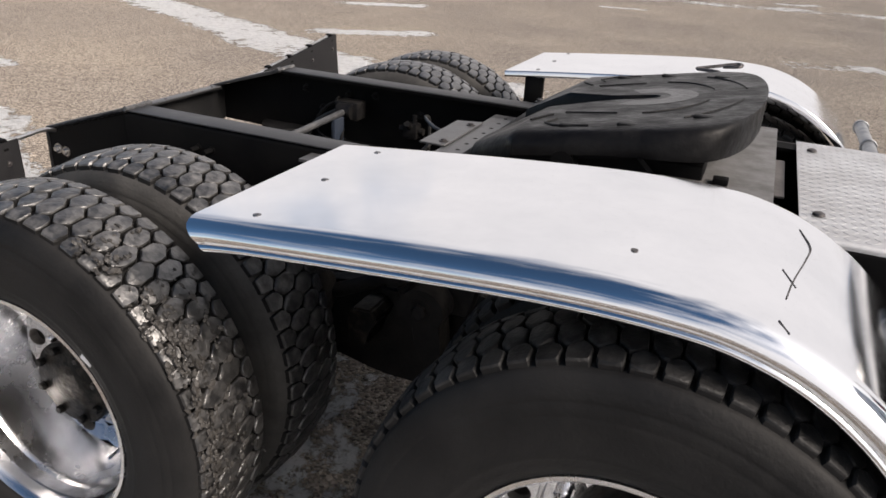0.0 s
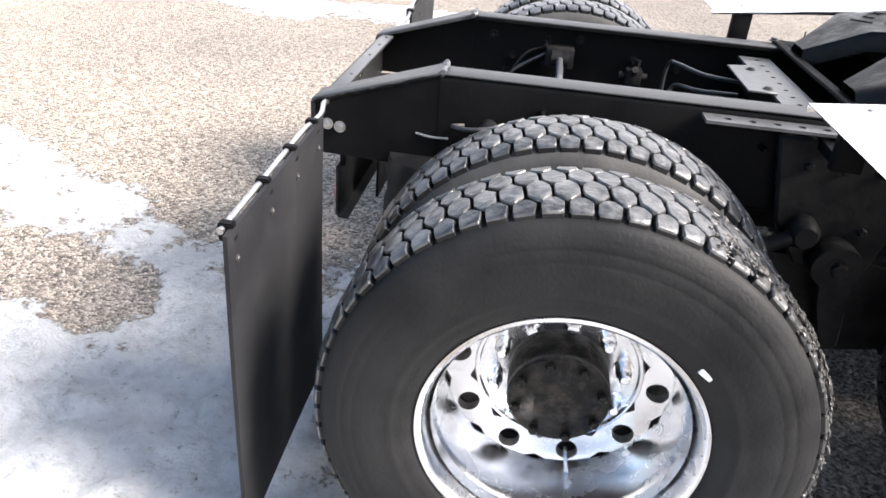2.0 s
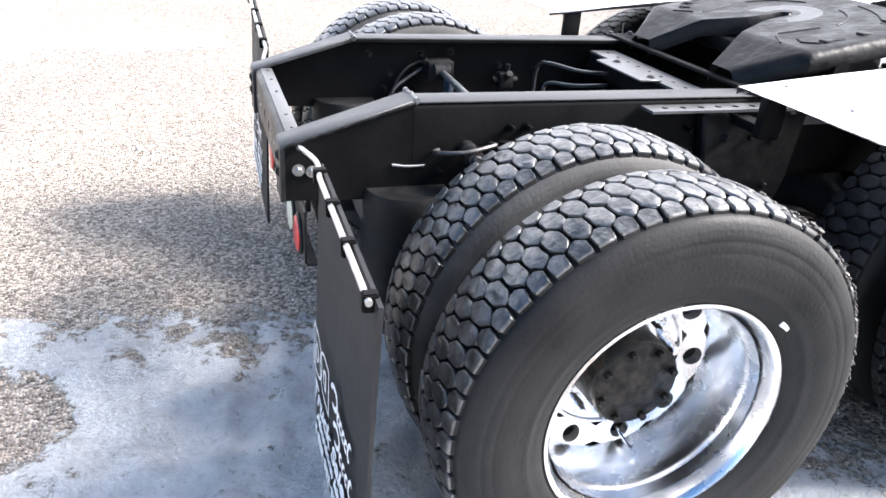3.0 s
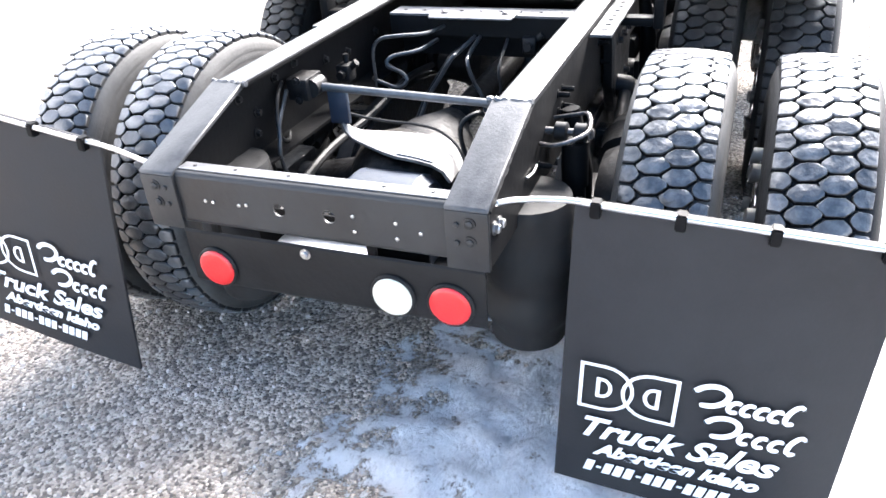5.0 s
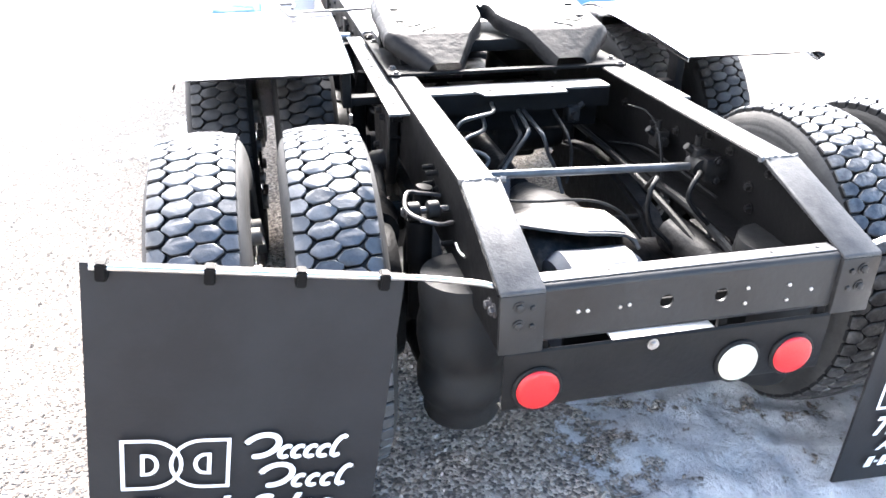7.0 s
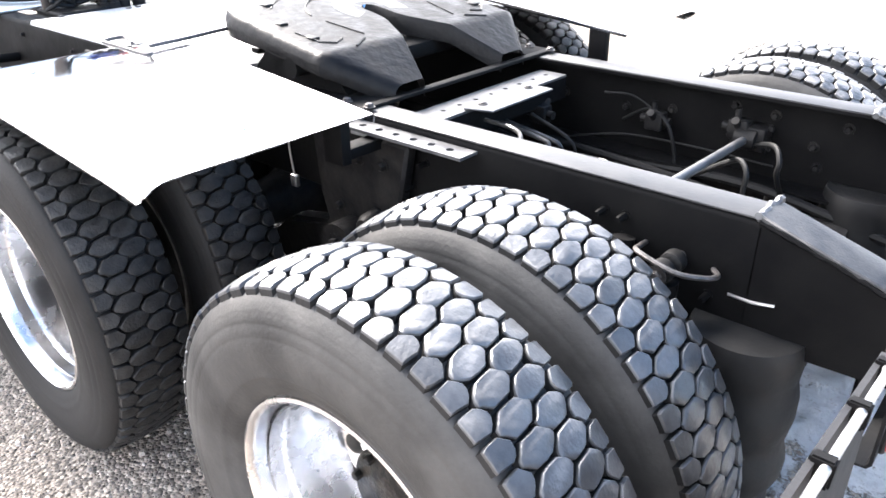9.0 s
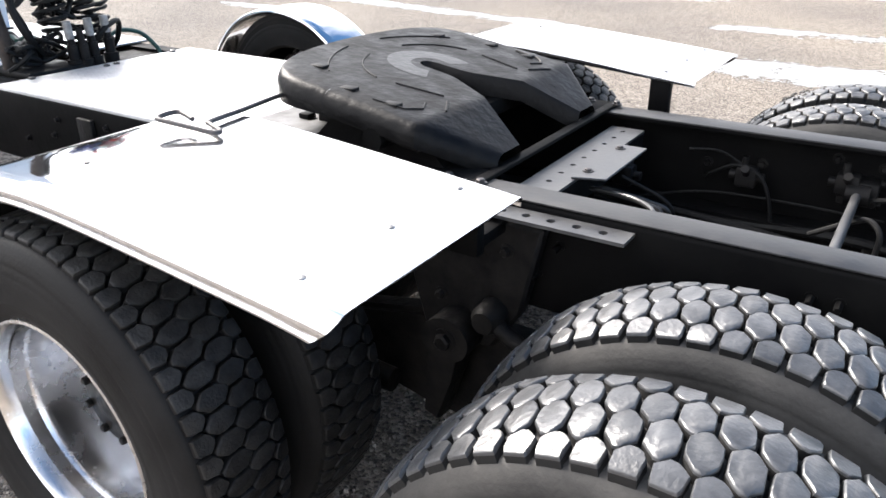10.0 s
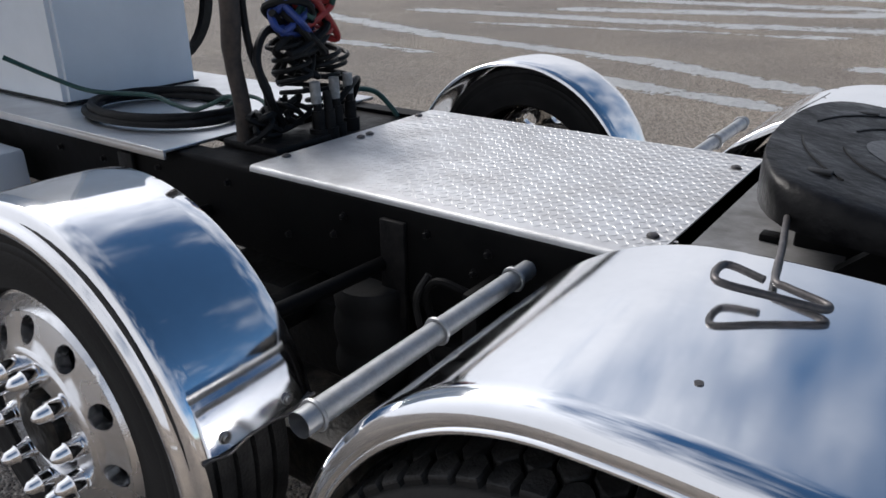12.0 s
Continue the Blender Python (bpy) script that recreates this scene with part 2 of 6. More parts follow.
def ground_material():
    m = bpy.data.materials.new("gravel with snow")
    m.use_nodes = True
    t = m.node_tree
    p = t.nodes["Principled BSDF"]
    p.inputs["Diffuse Roughness"].default_value = 0.65

    def nd(kind, **inputs):
        n = t.nodes.new(kind)
        for k, v in inputs.items():
            n.inputs[k].default_value = v
        return n

    co = nd("ShaderNodeTexCoord").outputs["Object"]
    vor = nd("ShaderNodeTexVoronoi", Scale=88.0)
    big = nd("ShaderNodeTexNoise", Scale=0.45, Detail=7.0)
    mid = nd("ShaderNodeTexNoise", Scale=7.0, Detail=9.0, Roughness=0.78)
    fine = nd("ShaderNodeTexNoise", Scale=180.0, Detail=3.0)
    for n in (vor, big, mid, fine):
        t.links.new(co, n.inputs["Vector"])
    stones = nd("ShaderNodeValToRGB")
    e = stones.color_ramp.elements
    e[0].position, e[0].color = 0.0, (0.075, 0.066, 0.060, 1)
    e[1].position, e[1].color = 1.0, (0.52, 0.475, 0.425, 1)
    e2 = e.new(0.5)
    e2.color = (0.275, 0.243, 0.214, 1)
    sep = nd("ShaderNodeSeparateColor")
    t.links.new(vor.outputs["Color"], sep.inputs[0])
    t.links.new(sep.outputs[0], stones.inputs[0])
    tint = nd("ShaderNodeValToRGB")
    tint.color_ramp.elements[0].position, tint.color_ramp.elements[0].color = 0.3, (0.78, 0.75, 0.73, 1)
    tint.color_ramp.elements[1].position, tint.color_ramp.elements[1].color = 0.72, (1.18, 1.12, 1.02, 1)
    t.links.new(big.outputs["Fac"], tint.inputs[0])
    mul = nd("ShaderNodeMix")
    mul.data_type, mul.blend_type = "RGBA", "MULTIPLY"
    mul.inputs["Factor"].default_value = 1.0
    t.links.new(stones.outputs[0], mul.inputs["A"])
    t.links.new(tint.outputs[0], mul.inputs["B"])
    # snow: where the sheet carries it, broken up by noise; thin parts are grey ice
    at = nd("ShaderNodeAttribute")
    at.attribute_name = "snow"
    add = nd("ShaderNodeMath")
    add.operation = "MULTIPLY_ADD"
    add.inputs[1].default_value = 1.35
    patch = nd("ShaderNodeTexNoise", Scale=1.9, Detail=5.0, Roughness=0.6)
    t.links.new(co, patch.inputs["Vector"])
    soft = nd("ShaderNodeMath")
    soft.operation = "MULTIPLY_ADD"
    soft.inputs[1].default_value = 0.50
    scaled = nd("ShaderNodeMath")
    scaled.operation = "MULTIPLY"
    scaled.inputs[1].default_value = 0.78
    t.links.new(at.outputs["Fac"], scaled.inputs[0])
    t.links.new(patch.outputs["Fac"], soft.inputs[0])
    t.links.new(scaled.outputs[0], soft.inputs[2])
    t.links.new(mid.outputs["Fac"], add.inputs[0])
    t.links.new(soft.outputs[0], add.inputs[2])
    mask = nd("ShaderNodeMapRange")
    mask.inputs["From Min"].default_value, mask.inputs["From Max"].default_value = 1.405, 1.450
    t.links.new(add.outputs[0], mask.inputs["Value"])
    snow = nd("ShaderNodeValToRGB")
    s = snow.color_ramp.elements
    s[0].position, s[0].color = 0.0, (0.52, 0.53, 0.54, 1)
    s[1].position, s[1].color = 0.07, (0.90, 0.908, 0.918, 1)
    over = nd("ShaderNodeMath")
    over.operation = "SUBTRACT"
    over.inputs[1].default_value = 1.42
    t.links.new(add.outputs[0], over.inputs[0])
    t.links.new(over.outputs[0], snow.inputs[0])
    mix = nd("ShaderNodeMix")
    mix.data_type = "RGBA"
    t.links.new(mask.outputs[0], mix.inputs["Factor"])
    t.links.new(mul.outputs["Result"], mix.inputs["A"])
    grime = nd("ShaderNodeTexNoise", Scale=32.0, Detail=8.0, Roughness=0.75)
    t.links.new(co, grime.inputs["Vector"])
    speck = nd("ShaderNodeMapRange")
    speck.inputs["From Min"].default_value, speck.inputs["From Max"].default_value, speck.inputs["To Max"].default_value = 0.56, 0.66, 0.52
    t.links.new(grime.outputs["Fac"], speck.inputs["Value"])
    dirty = nd("ShaderNodeMix")
    dirty.data_type = "RGBA"
    t.links.new(speck.outputs[0], dirty.inputs["Factor"])
    # ice glazed grey shows through the snow in blots
    blot = nd("ShaderNodeMapRange")
    blot.inputs["From Min"].default_value, blot.inputs["From Max"].default_value = 0.40, 0.54
    blot.inputs["To Min"].default_value = 0.66
    glaze = nd("ShaderNodeTexNoise", Scale=11.0, Detail=9.0, Roughness=0.72)
    t.links.new(co, glaze.inputs["Vector"])
    t.links.new(glaze.outputs["Fac"], blot.inputs["Value"])
    icy = nd("ShaderNodeMix")
    icy.data_type = "RGBA"
    icy.inputs["A"].default_value = (0.44, 0.46, 0.48, 1)
    t.links.new(blot.outputs[0], icy.inputs["Factor"])
    t.links.new(snow.outputs[0], icy.inputs["B"])
    t.links.new(icy.outputs["Result"], dirty.inputs["A"])
    t.links.new(mul.outputs["Result"], dirty.inputs["B"])
    t.links.new(dirty.outputs["Result"], mix.inputs["B"])
    t.links.new(mix.outputs["Result"], p.inputs["Base Color"])
    rough = nd("ShaderNodeMapRange")
    rough.inputs["To Min"].default_value, rough.inputs["To Max"].default_value = 0.9, 0.45
    t.links.new(mask.outputs[0], rough.inputs["Value"])
    t.links.new(rough.outputs[0], p.inputs["Roughness"])
    # pebbles stand up, and the snow is lumpy
    inv = nd("ShaderNodeMath")
    inv.operation = "MULTIPLY_ADD"
    inv.inputs[1].default_value, inv.inputs[2].default_value = -0.8, 1.0
    t.links.new(vor.outputs["Distance"], inv.inputs[0])
    lump = nd("ShaderNodeMath")
    lump.operation = "MULTIPLY"
    lump.inputs[1].default_value = 13.0
    crisp = nd("ShaderNodeTexNoise", Scale=24.0, Detail=6.0, Roughness=0.7)
    t.links.new(co, crisp.inputs["Vector"])
    crust = nd("ShaderNodeMath")
    crust.operation = "MULTIPLY_ADD"
    crust.inputs[1].default_value = 0.55
    t.links.new(crisp.outputs["Fac"], crust.inputs[0])
    t.links.new(mid.outputs["Fac"], crust.inputs[2])
    t.links.new(crust.outputs[0], lump.inputs[0])
    hmix = nd("ShaderNodeMix")
    t.links.new(mask.outputs[0], hmix.inputs["Factor"])
    t.links.new(inv.outputs[0], hmix.inputs["A"])
    t.links.new(lump.outputs[0], hmix.inputs["B"])
    bump = nd("ShaderNodeBump", Strength=1.0, Distance=0.018)
    t.links.new(hmix.outputs["Result"], bump.inputs["Height"])
    t.links.new(bump.outputs[0], p.inputs["Normal"])
    return m


GROUND = ground_material()


# ---- mesh tools ----
def part(name, bm, mats, parent=None, label="", angle=38, recalc=True, kind=""):
    """Links a bmesh as one mesh object under a thing or a part."""
    if recalc:
        bmesh.ops.recalc_face_normals(bm, faces=bm.faces)
    me = bpy.data.meshes.new(name)
    bm.to_mesh(me)
    bm.free()
    me.shade_smooth()
    me.set_sharp_from_angle(angle=radians(angle))
    for m in (mats if isinstance(mats, (list, tuple)) else [mats]):
        me.materials.append(m)
    ob = new(name, me)
    ob.parent = parent
    if label or kind:
        tagged(ob, label=label, kind=kind)
    return ob


def box(bm, x0, x1, y0, y1, z0, z1, bevel=0.0, mat=0):
    made = bmesh.ops.create_cube(bm, size=1)["verts"]
    for v in made:
        v.co = Vector((x0 + (v.co.x + .5) * (x1 - x0), y0 + (v.co.y + .5) * (y1 - y0), z0 + (v.co.z + .5) * (z1 - z0)))
    faces = {f for v in made for f in v.link_faces}
    for f in faces:
        f.material_index = mat
    if bevel:
        bmesh.ops.bevel(bm, geom=list({e for v in made for e in v.link_edges}), offset=bevel, segments=2, affect="EDGES", profile=0.5)
    return made


def tube(bm, pts, r, n=10, closed=False, caps=True, mat=0):
    """A round tube along a line of points; r may be one radius or one for each point."""
    pts = [Vector(p) for p in pts]
    rs = r if isinstance(r, (list, tuple)) else [r] * len(pts)
    rings, up = [], None
    for i, p in enumerate(pts):
        a = pts[i - 1] if i or closed else p
        b = pts[(i + 1) % len(pts)] if i < len(pts) - 1 or closed else p
        d = (b - a).normalized()
        if up is None:
            up = d.orthogonal().normalized()
        up = (up - d * up.dot(d))
        up = up.normalized() if up.length > 1e-6 else d.orthogonal().normalized()
        side = d.cross(up)
        rings.append([bm.verts.new(p + rs[i] * (math.cos(2 * math.pi * k / n) * up + math.sin(2 * math.pi * k / n) * side)) for k in range(n)])
    m = len(rings)
    for i in range(m if closed else m - 1):
        for k in range(n):
            bm.faces.new((rings[i][k], rings[i][(k + 1) % n], rings[(i + 1) % m][(k + 1) % n], rings[(i + 1) % m][k])).material_index = mat
    if caps and not closed:
        bm.faces.new(rings[0][::-1]).material_index = mat
        bm.faces.new(rings[-1]).material_index = mat


def smooth_line(pts, steps=6):
    """Catmull-Rom through the points."""
    p = [Vector(q) for q in pts]
    p = [2 * p[0] - p[1]] + p + [2 * p[-1] - p[-2]]
    out = []
    for i in range(1, len(p) - 2):
        for s in range(steps):
            t = s / steps
            out.append(0.5 * ((2 * p[i]) + (p[i + 1] - p[i - 1]) * t + (2 * p[i - 1] - 5 * p[i] + 4 * p[i + 1] - p[i + 2]) * t * t
                              + (3 * p[i] - p[i - 1] - 3 * p[i + 1] + p[i + 2]) * t ** 3))
    return out + [p[-2]]


def lathe(bm, profile, n=64, mat=0, closed=False):
    """Turns a line of (radius, y) round the y axis."""
    rings = []
    for r, y in profile:
        rings.append([bm.verts.new((r * math.cos(2 * math.pi * k / n), y, r * math.sin(2 * math.pi * k / n))) for k in range(n)] if r > 1e-6
                     else [bm.verts.new((0, y, 0))] * n)
    m = len(rings)
    for i in range(m if closed else m - 1):
        a, b = rings[i], rings[(i + 1) % m]
        for k in range(n):
            vs = []
            for v in (a[k], a[(k + 1) % n], b[(k + 1) % n], b[k]):
                if v not in vs:
                    vs.append(v)
            if len(vs) > 2:
                bm.faces.new(vs).material_index = mat


def sheet(bm, rows, thick=0.0, mat=0):
    """A skin over a grid of points; with a thickness if given."""
    vs = [[bm.verts.new(p) for p in row] for row in rows]
    fs = [bm.faces.new((vs[i][j], vs[i][j + 1], vs[i + 1][j + 1], vs[i + 1][j])) for i in range(len(vs) - 1) for j in range(len(vs[0]) - 1)]
    for f in fs:
        f.material_index = mat
    if thick:
        bmesh.ops.recalc_face_normals(bm, faces=fs)
        bmesh.ops.solidify(bm, geom=fs, thickness=thick)


def prism(bm, outline, axis, a, b, mat=0):
    """An outline of two coordinates pulled along an axis from a to b."""
    def at(p, h):
        return {"x": (h, p[0], p[1]), "y": (p[0], h, p[1]), "z": (p[0], p[1], h)}[axis]
    lo = [bm.verts.new(at(p, a)) for p in outline]
    hi = [bm.verts.new(at(p, b)) for p in outline]
    n = len(outline)
    fs = [bm.faces.new(lo[::-1]), bm.faces.new(hi)] + [bm.faces.new((lo[i], lo[(i + 1) % n], hi[(i + 1) % n], hi[i])) for i in range(n)]
    for f in fs:
        f.material_index = mat
    return fs


def bolt(bm, at, way, r=0.011, h=0.009, washer=True, mat=0):
    """A hexagon head on a washer, standing on a surface."""
    w = Vector(way).normalized()
    p = Vector(at)
    if washer:
        tube(bm, [p, p + 0.003 * w], 1.5 * r, 12, mat=mat)
    tube(bm, [p, p + 0.8 * h * w, p + h * w], [r, r, 0.75 * r], 6, mat=mat)


def plate_with_holes(bm, u0, u1, v0, v1, holes, put, cols=None, mat=0, seg=12):
    """A flat strip from u0 to u1 cut into cells, each with one round hole (u, radius) at its middle height; put(u, v) gives the place."""
    cuts = [u0] + [(a[0] + b[0]) / 2 for a, b in zip(holes, holes[1:])] + [u1]
    vm = (v0 + v1) / 2
    made = []
    for (u, r), a, b in zip(holes, cuts, cuts[1:]):
        ring, rim = [], []
        for k in range(seg):
            t = 2 * math.pi * (k + 0.5) / seg
            c, s = math.cos(t), math.sin(t)
            ring.append(bm.verts.new(put(u + r * c, vm + r * s)))
            q = max(abs(c), abs(s))
            c, s = c / q, s / q
            rim.append(bm.verts.new(put(u + c * ((b - u) if c > 0 else (u - a)), vm + s * (v1 - v0) / 2)))
        for k in range(seg):
            made.append(bm.faces.new((ring[k], ring[(k + 1) % seg], rim[(k + 1) % seg], rim[k])))
    for f in made:
        f.material_index = mat
    bmesh.ops.recalc_face_normals(bm, faces=made)
    bm.normal_update()
    return made


# ---- ground ----
def snow_at(x, y):
    """How much snow lies at a place: strips and patches, 0 to about 1."""
    strips = [(-3.2, 1.10, -1.6, .12, .34, .86), (-1.35, -.5, -.80, -.72, .82, .95), (-.80, -.72, -.30, -.78, .92, .94), (-1.3, -1.5, 2.6, -1.95, .90, .87),
              (-8.6, 8.2, -5.75, 6.9, .55, .93), (-5.75, 6.9, -3.9, 5.8, .58, .93), (-3.9, 5.8, -2.4, 4.9, .60, .88), (-2.6, 5.0, -.9, 5.2, .55, .84), (-4.3, 7.3, -3.2, 8.1, .33, .86), (-5.9, 10.7, -4.8, 11.4, .34, .85),
              (-1.8, 14.9, -1.1, 15.2, .30, .86), (1.8, 20.5, 2.4, 20.9, .42, .86), (-6.5, 3.2, -5.5, 3.0, .30, .85), (-4.7, 1.9, -3.9, 1.6, .30, .85),
              (-3.6, 1.6, -3.2, 1.2, .28, .78),
              (5.3, -6.55, 2.9, -6, 0.28, 0.93), (1.5, -6.3, 0.2, -6.2, 0.6, 0.89), (5, -8.1, 2.8, -7.1, 0.33, 0.91), (9, -8.9, 5, -8.1, 0.33, 0.93), (14.5, -11, 9, -8.9, 0.39, 0.91),
              (10.6, -7.5, 8, -7.2, 0.23, 0.91), (-2, -8.6, 2.4, -8.9, 0.32, 0.83), (12, -12.6, 5.5, -12.8, 0.56, 0.85), (5.5, -12.8, 0.5, -13.6, 0.56, 0.85), (9, -14.4, 2.8, -16.2, 0.7, 0.85),
              (9.6, -10.9, 3.2, -11.9, 0.27, 0.81), (-8, -14.6, 1, -14.8, 0.61, 0.83), (-8, -17.6, 16, -17.4, 0.73, 0.85), (-10, -21, 20, -20, 1.1, 0.85), (-10, -27, 24, -26, 1.59, 0.85),
              (2, 9.5, 9, 11, .5, .6), (-2, 18, 12, 21, .8, .66), (-9, -3.0, -4, -2.2, .5, .6), (2.9, 1.9, 4.6, 1.2, .35, .7)]
    best = np.zeros_like(x)
    for ax, ay, bx, by, r, full in strips:
        dx, dy = bx - ax, by - ay
        k = np.clip(((x - ax) * dx + (y - ay) * dy) / (dx * dx + dy * dy), 0, 1)
        d = np.hypot(x - ax - k * dx, y - ay - k * dy) / r
        best = np.maximum(best, full * np.clip(1.5 - d, 0, 1))
    # a bare pocket trodden into the patch behind the frame
    k = np.clip((x + 1.95) / .5, 0, 1)
    bare = np.hypot(x + 1.95 - .5 * k, y + .12 + .16 * k) / .20
    return best * np.clip(bare - .35, 0, 1)


def build_ground():
    step = np.concatenate([np.arange(0, 3.2, 0.035), 3.2 * 1.032 ** np.arange(0, 165)])
    line = np.concatenate([-step[:0:-1], step])
    gx, gy = np.meshgrid(line + 0.3, line, indexing="ij")
    wob = np.array([[noise.noise((a * 0.9, b * 0.9, 3.0)) * 0.5 + noise.noise((a * 3, b * 3, 1.0)) * 0.28 for b in gy[0]] for a in gx[:, 0]])
    s = np.clip(snow_at(gx, gy) + 0.45 * wob * (snow_at(gx, gy) > 0.02), 0, 1.0)
    near = np.exp(-np.hypot(gx, gy) / 9)
    lump = np.array([[noise.noise((a * 9, b * 9, 5.0)) for b in gy[0]] for a in gx[:, 0]])
    fine = np.array([[noise.noise((a * 15, b * 15, 8.0)) for b in gy[0]] for a in gx[:, 0]])
    gz = (0.032 * s * (0.6 + lump + 0.9 * fine) + 0.010 * np.clip(4 * (s - .6), 0, 1)) * near + 0.006 * wob * near - 0.012 * near
    n = len(line)
    me = bpy.data.meshes.new("ground")
    i = np.arange(n * n).reshape(n, n)
    quads = np.stack([i[:-1, :-1], i[1:, :-1], i[1:, 1:], i[:-1, 1:]], -1).reshape(-1, 4)
    me.from_pydata(np.stack([gx, gy, gz], -1).reshape(-1, 3).tolist(), [], quads.tolist())
    me.attributes.new("snow", "FLOAT", "POINT").data.foreach_set("value", s.astype(np.float32).ravel())
    me.shade_smooth()
    me.materials.append(GROUND)
    tagged(new("ground", me), label="tan gravel yard with patches of old snow and ice", category="ground", kind="structure")


build_ground()


def build_gravel():
    """Loose stones on the yard round the truck, too many to count."""
    rng = random.Random(4)
    verts, faces = [], []
    for _ in range(9000):
        a, d = rng.uniform(0, 2 * math.pi), 0.4 + 3.4 * rng.random() ** 0.8
        x, y = 0.1 + d * math.cos(a), d * math.sin(a)
        if snow_at(np.array([x]), np.array([y]))[0] > 0.45 and rng.random() < 0.85:
            continue
        r = rng.uniform(0.004, 0.0085) * (1.5 if rng.random() < 0.06 else 1)
        b, t0 = len(verts), rng.uniform(0, 6)
        for k in range(5):
            q = t0 + 1.2566 * k
            verts.append((x + r * math.cos(q) * rng.uniform(.8, 1.3), y + r * math.sin(q) * rng.uniform(.7, 1.2), -0.012))
        for k in range(5):
            q = t0 + 1.2566 * k
            verts.append((x + .7 * r * math.cos(q), y + .7 * r * math.sin(q), -0.008 + r * rng.uniform(.7, 1.2)))
        faces.append([b + 5 + k for k in range(5)])
        faces += [[b + k, b + (k + 1) % 5, b + 5 + (k + 1) % 5, b + 5 + k] for k in range(5)]
    me = bpy.data.meshes.new("gravel")
    me.from_pydata(verts, [], faces)
    me.materials.append(STONE)
    tagged(new("gravel", me), label="loose tan and grey gravel stones on the yard", category="gravel", kind="stuff")


build_gravel()

# ---- the truck ----
truck = tagged(new("truck_tractor"), label="black tri-axle tractor chassis with polished aluminium fenders, parked on gravel", category="truck")
W = 0.458                      # outer face of the frame rails
TOP, BOTTOM = 0.970, 0.700     # rail flanges
KINK, TAIL, TAILZ = -0.298, -0.640, 0.862
AXLES = (0.087, 1.425)
AXLE_Z = 0.492
PUSHER = (2.70, 0.575)


# -- wheels --
TR, TREADW = 0.513, 0.210      # drive tyre: radius, width of its tread


def finish(name, bm, mats, angle):
    bmesh.ops.recalc_face_normals(bm, faces=bm.faces)
    me = bpy.data.meshes.new(name)
    bm.to_mesh(me)
    bm.free()
    me.shade_smooth()
    me.set_sharp_from_angle(angle=radians(angle))
    for m in mats:
        me.materials.append(m)
    return me


def carcass_mesh(radius, width, mat):
    """A tyre body on the y axis with bead, sidewall rings and shoulders, without its tread blocks."""
    bm = bmesh.new()
    h = width / 2
    deep = radius - 0.021
    side = [(0.286, .80), (0.300, .88), (radius * .655, .950), (radius * .665, .966), (radius * .675, .960), (radius * .74, .994), (radius * .79, 1.0), (radius * .835, .990), (radius * .840, .984),
            (radius * .845, .988), (radius * .872, .978), (radius * .879, .962), (radius * .885, .962), (radius * .892, .968), (radius * .930, .952), (deep - .012, .905), (deep, .81)]
    lathe(bm, [(r, -h * y) for r, y in side] + [(deep + .002, 0)] + [(r, h * y) for r, y in reversed(side)], 84)
    return finish("tyre", bm, [mat], 28)


def drive_carcass(mat):
    """A drive tyre without its blocks: bead, bulging sidewall with moulded rings, rounded shoulders."""
    side = [(.288, .090), (.293, .103), (.303, .112), (.319, .1170), (.334, .1215), (.339, .1245), (.345, .1240), (.365, .1285), (.392, .1305), (.412, .1300), (.4145, .1294), (.4185, .1292), (.421, .1294),
            (.436, .1270), (.4385, .1260), (.4425, .1256), (.445, .1257), (.456, .1225), (.459, .1212), (.462, .1204), (.464, .1195), (.474, .1145), (.4820, .1085), (.4865, .1015), (.4880, .088)]
    bm = bmesh.new()
    lathe(bm, [(r, -y) for r, y in side] + [(.4900, -.04), (.4920, 0), (.4900, .04)] + [(r, y) for r, y in reversed(side)], 96)
    return finish("tyre", bm, [mat], 60)


BLOCKS = 64                    # blocks in each row round the tyre


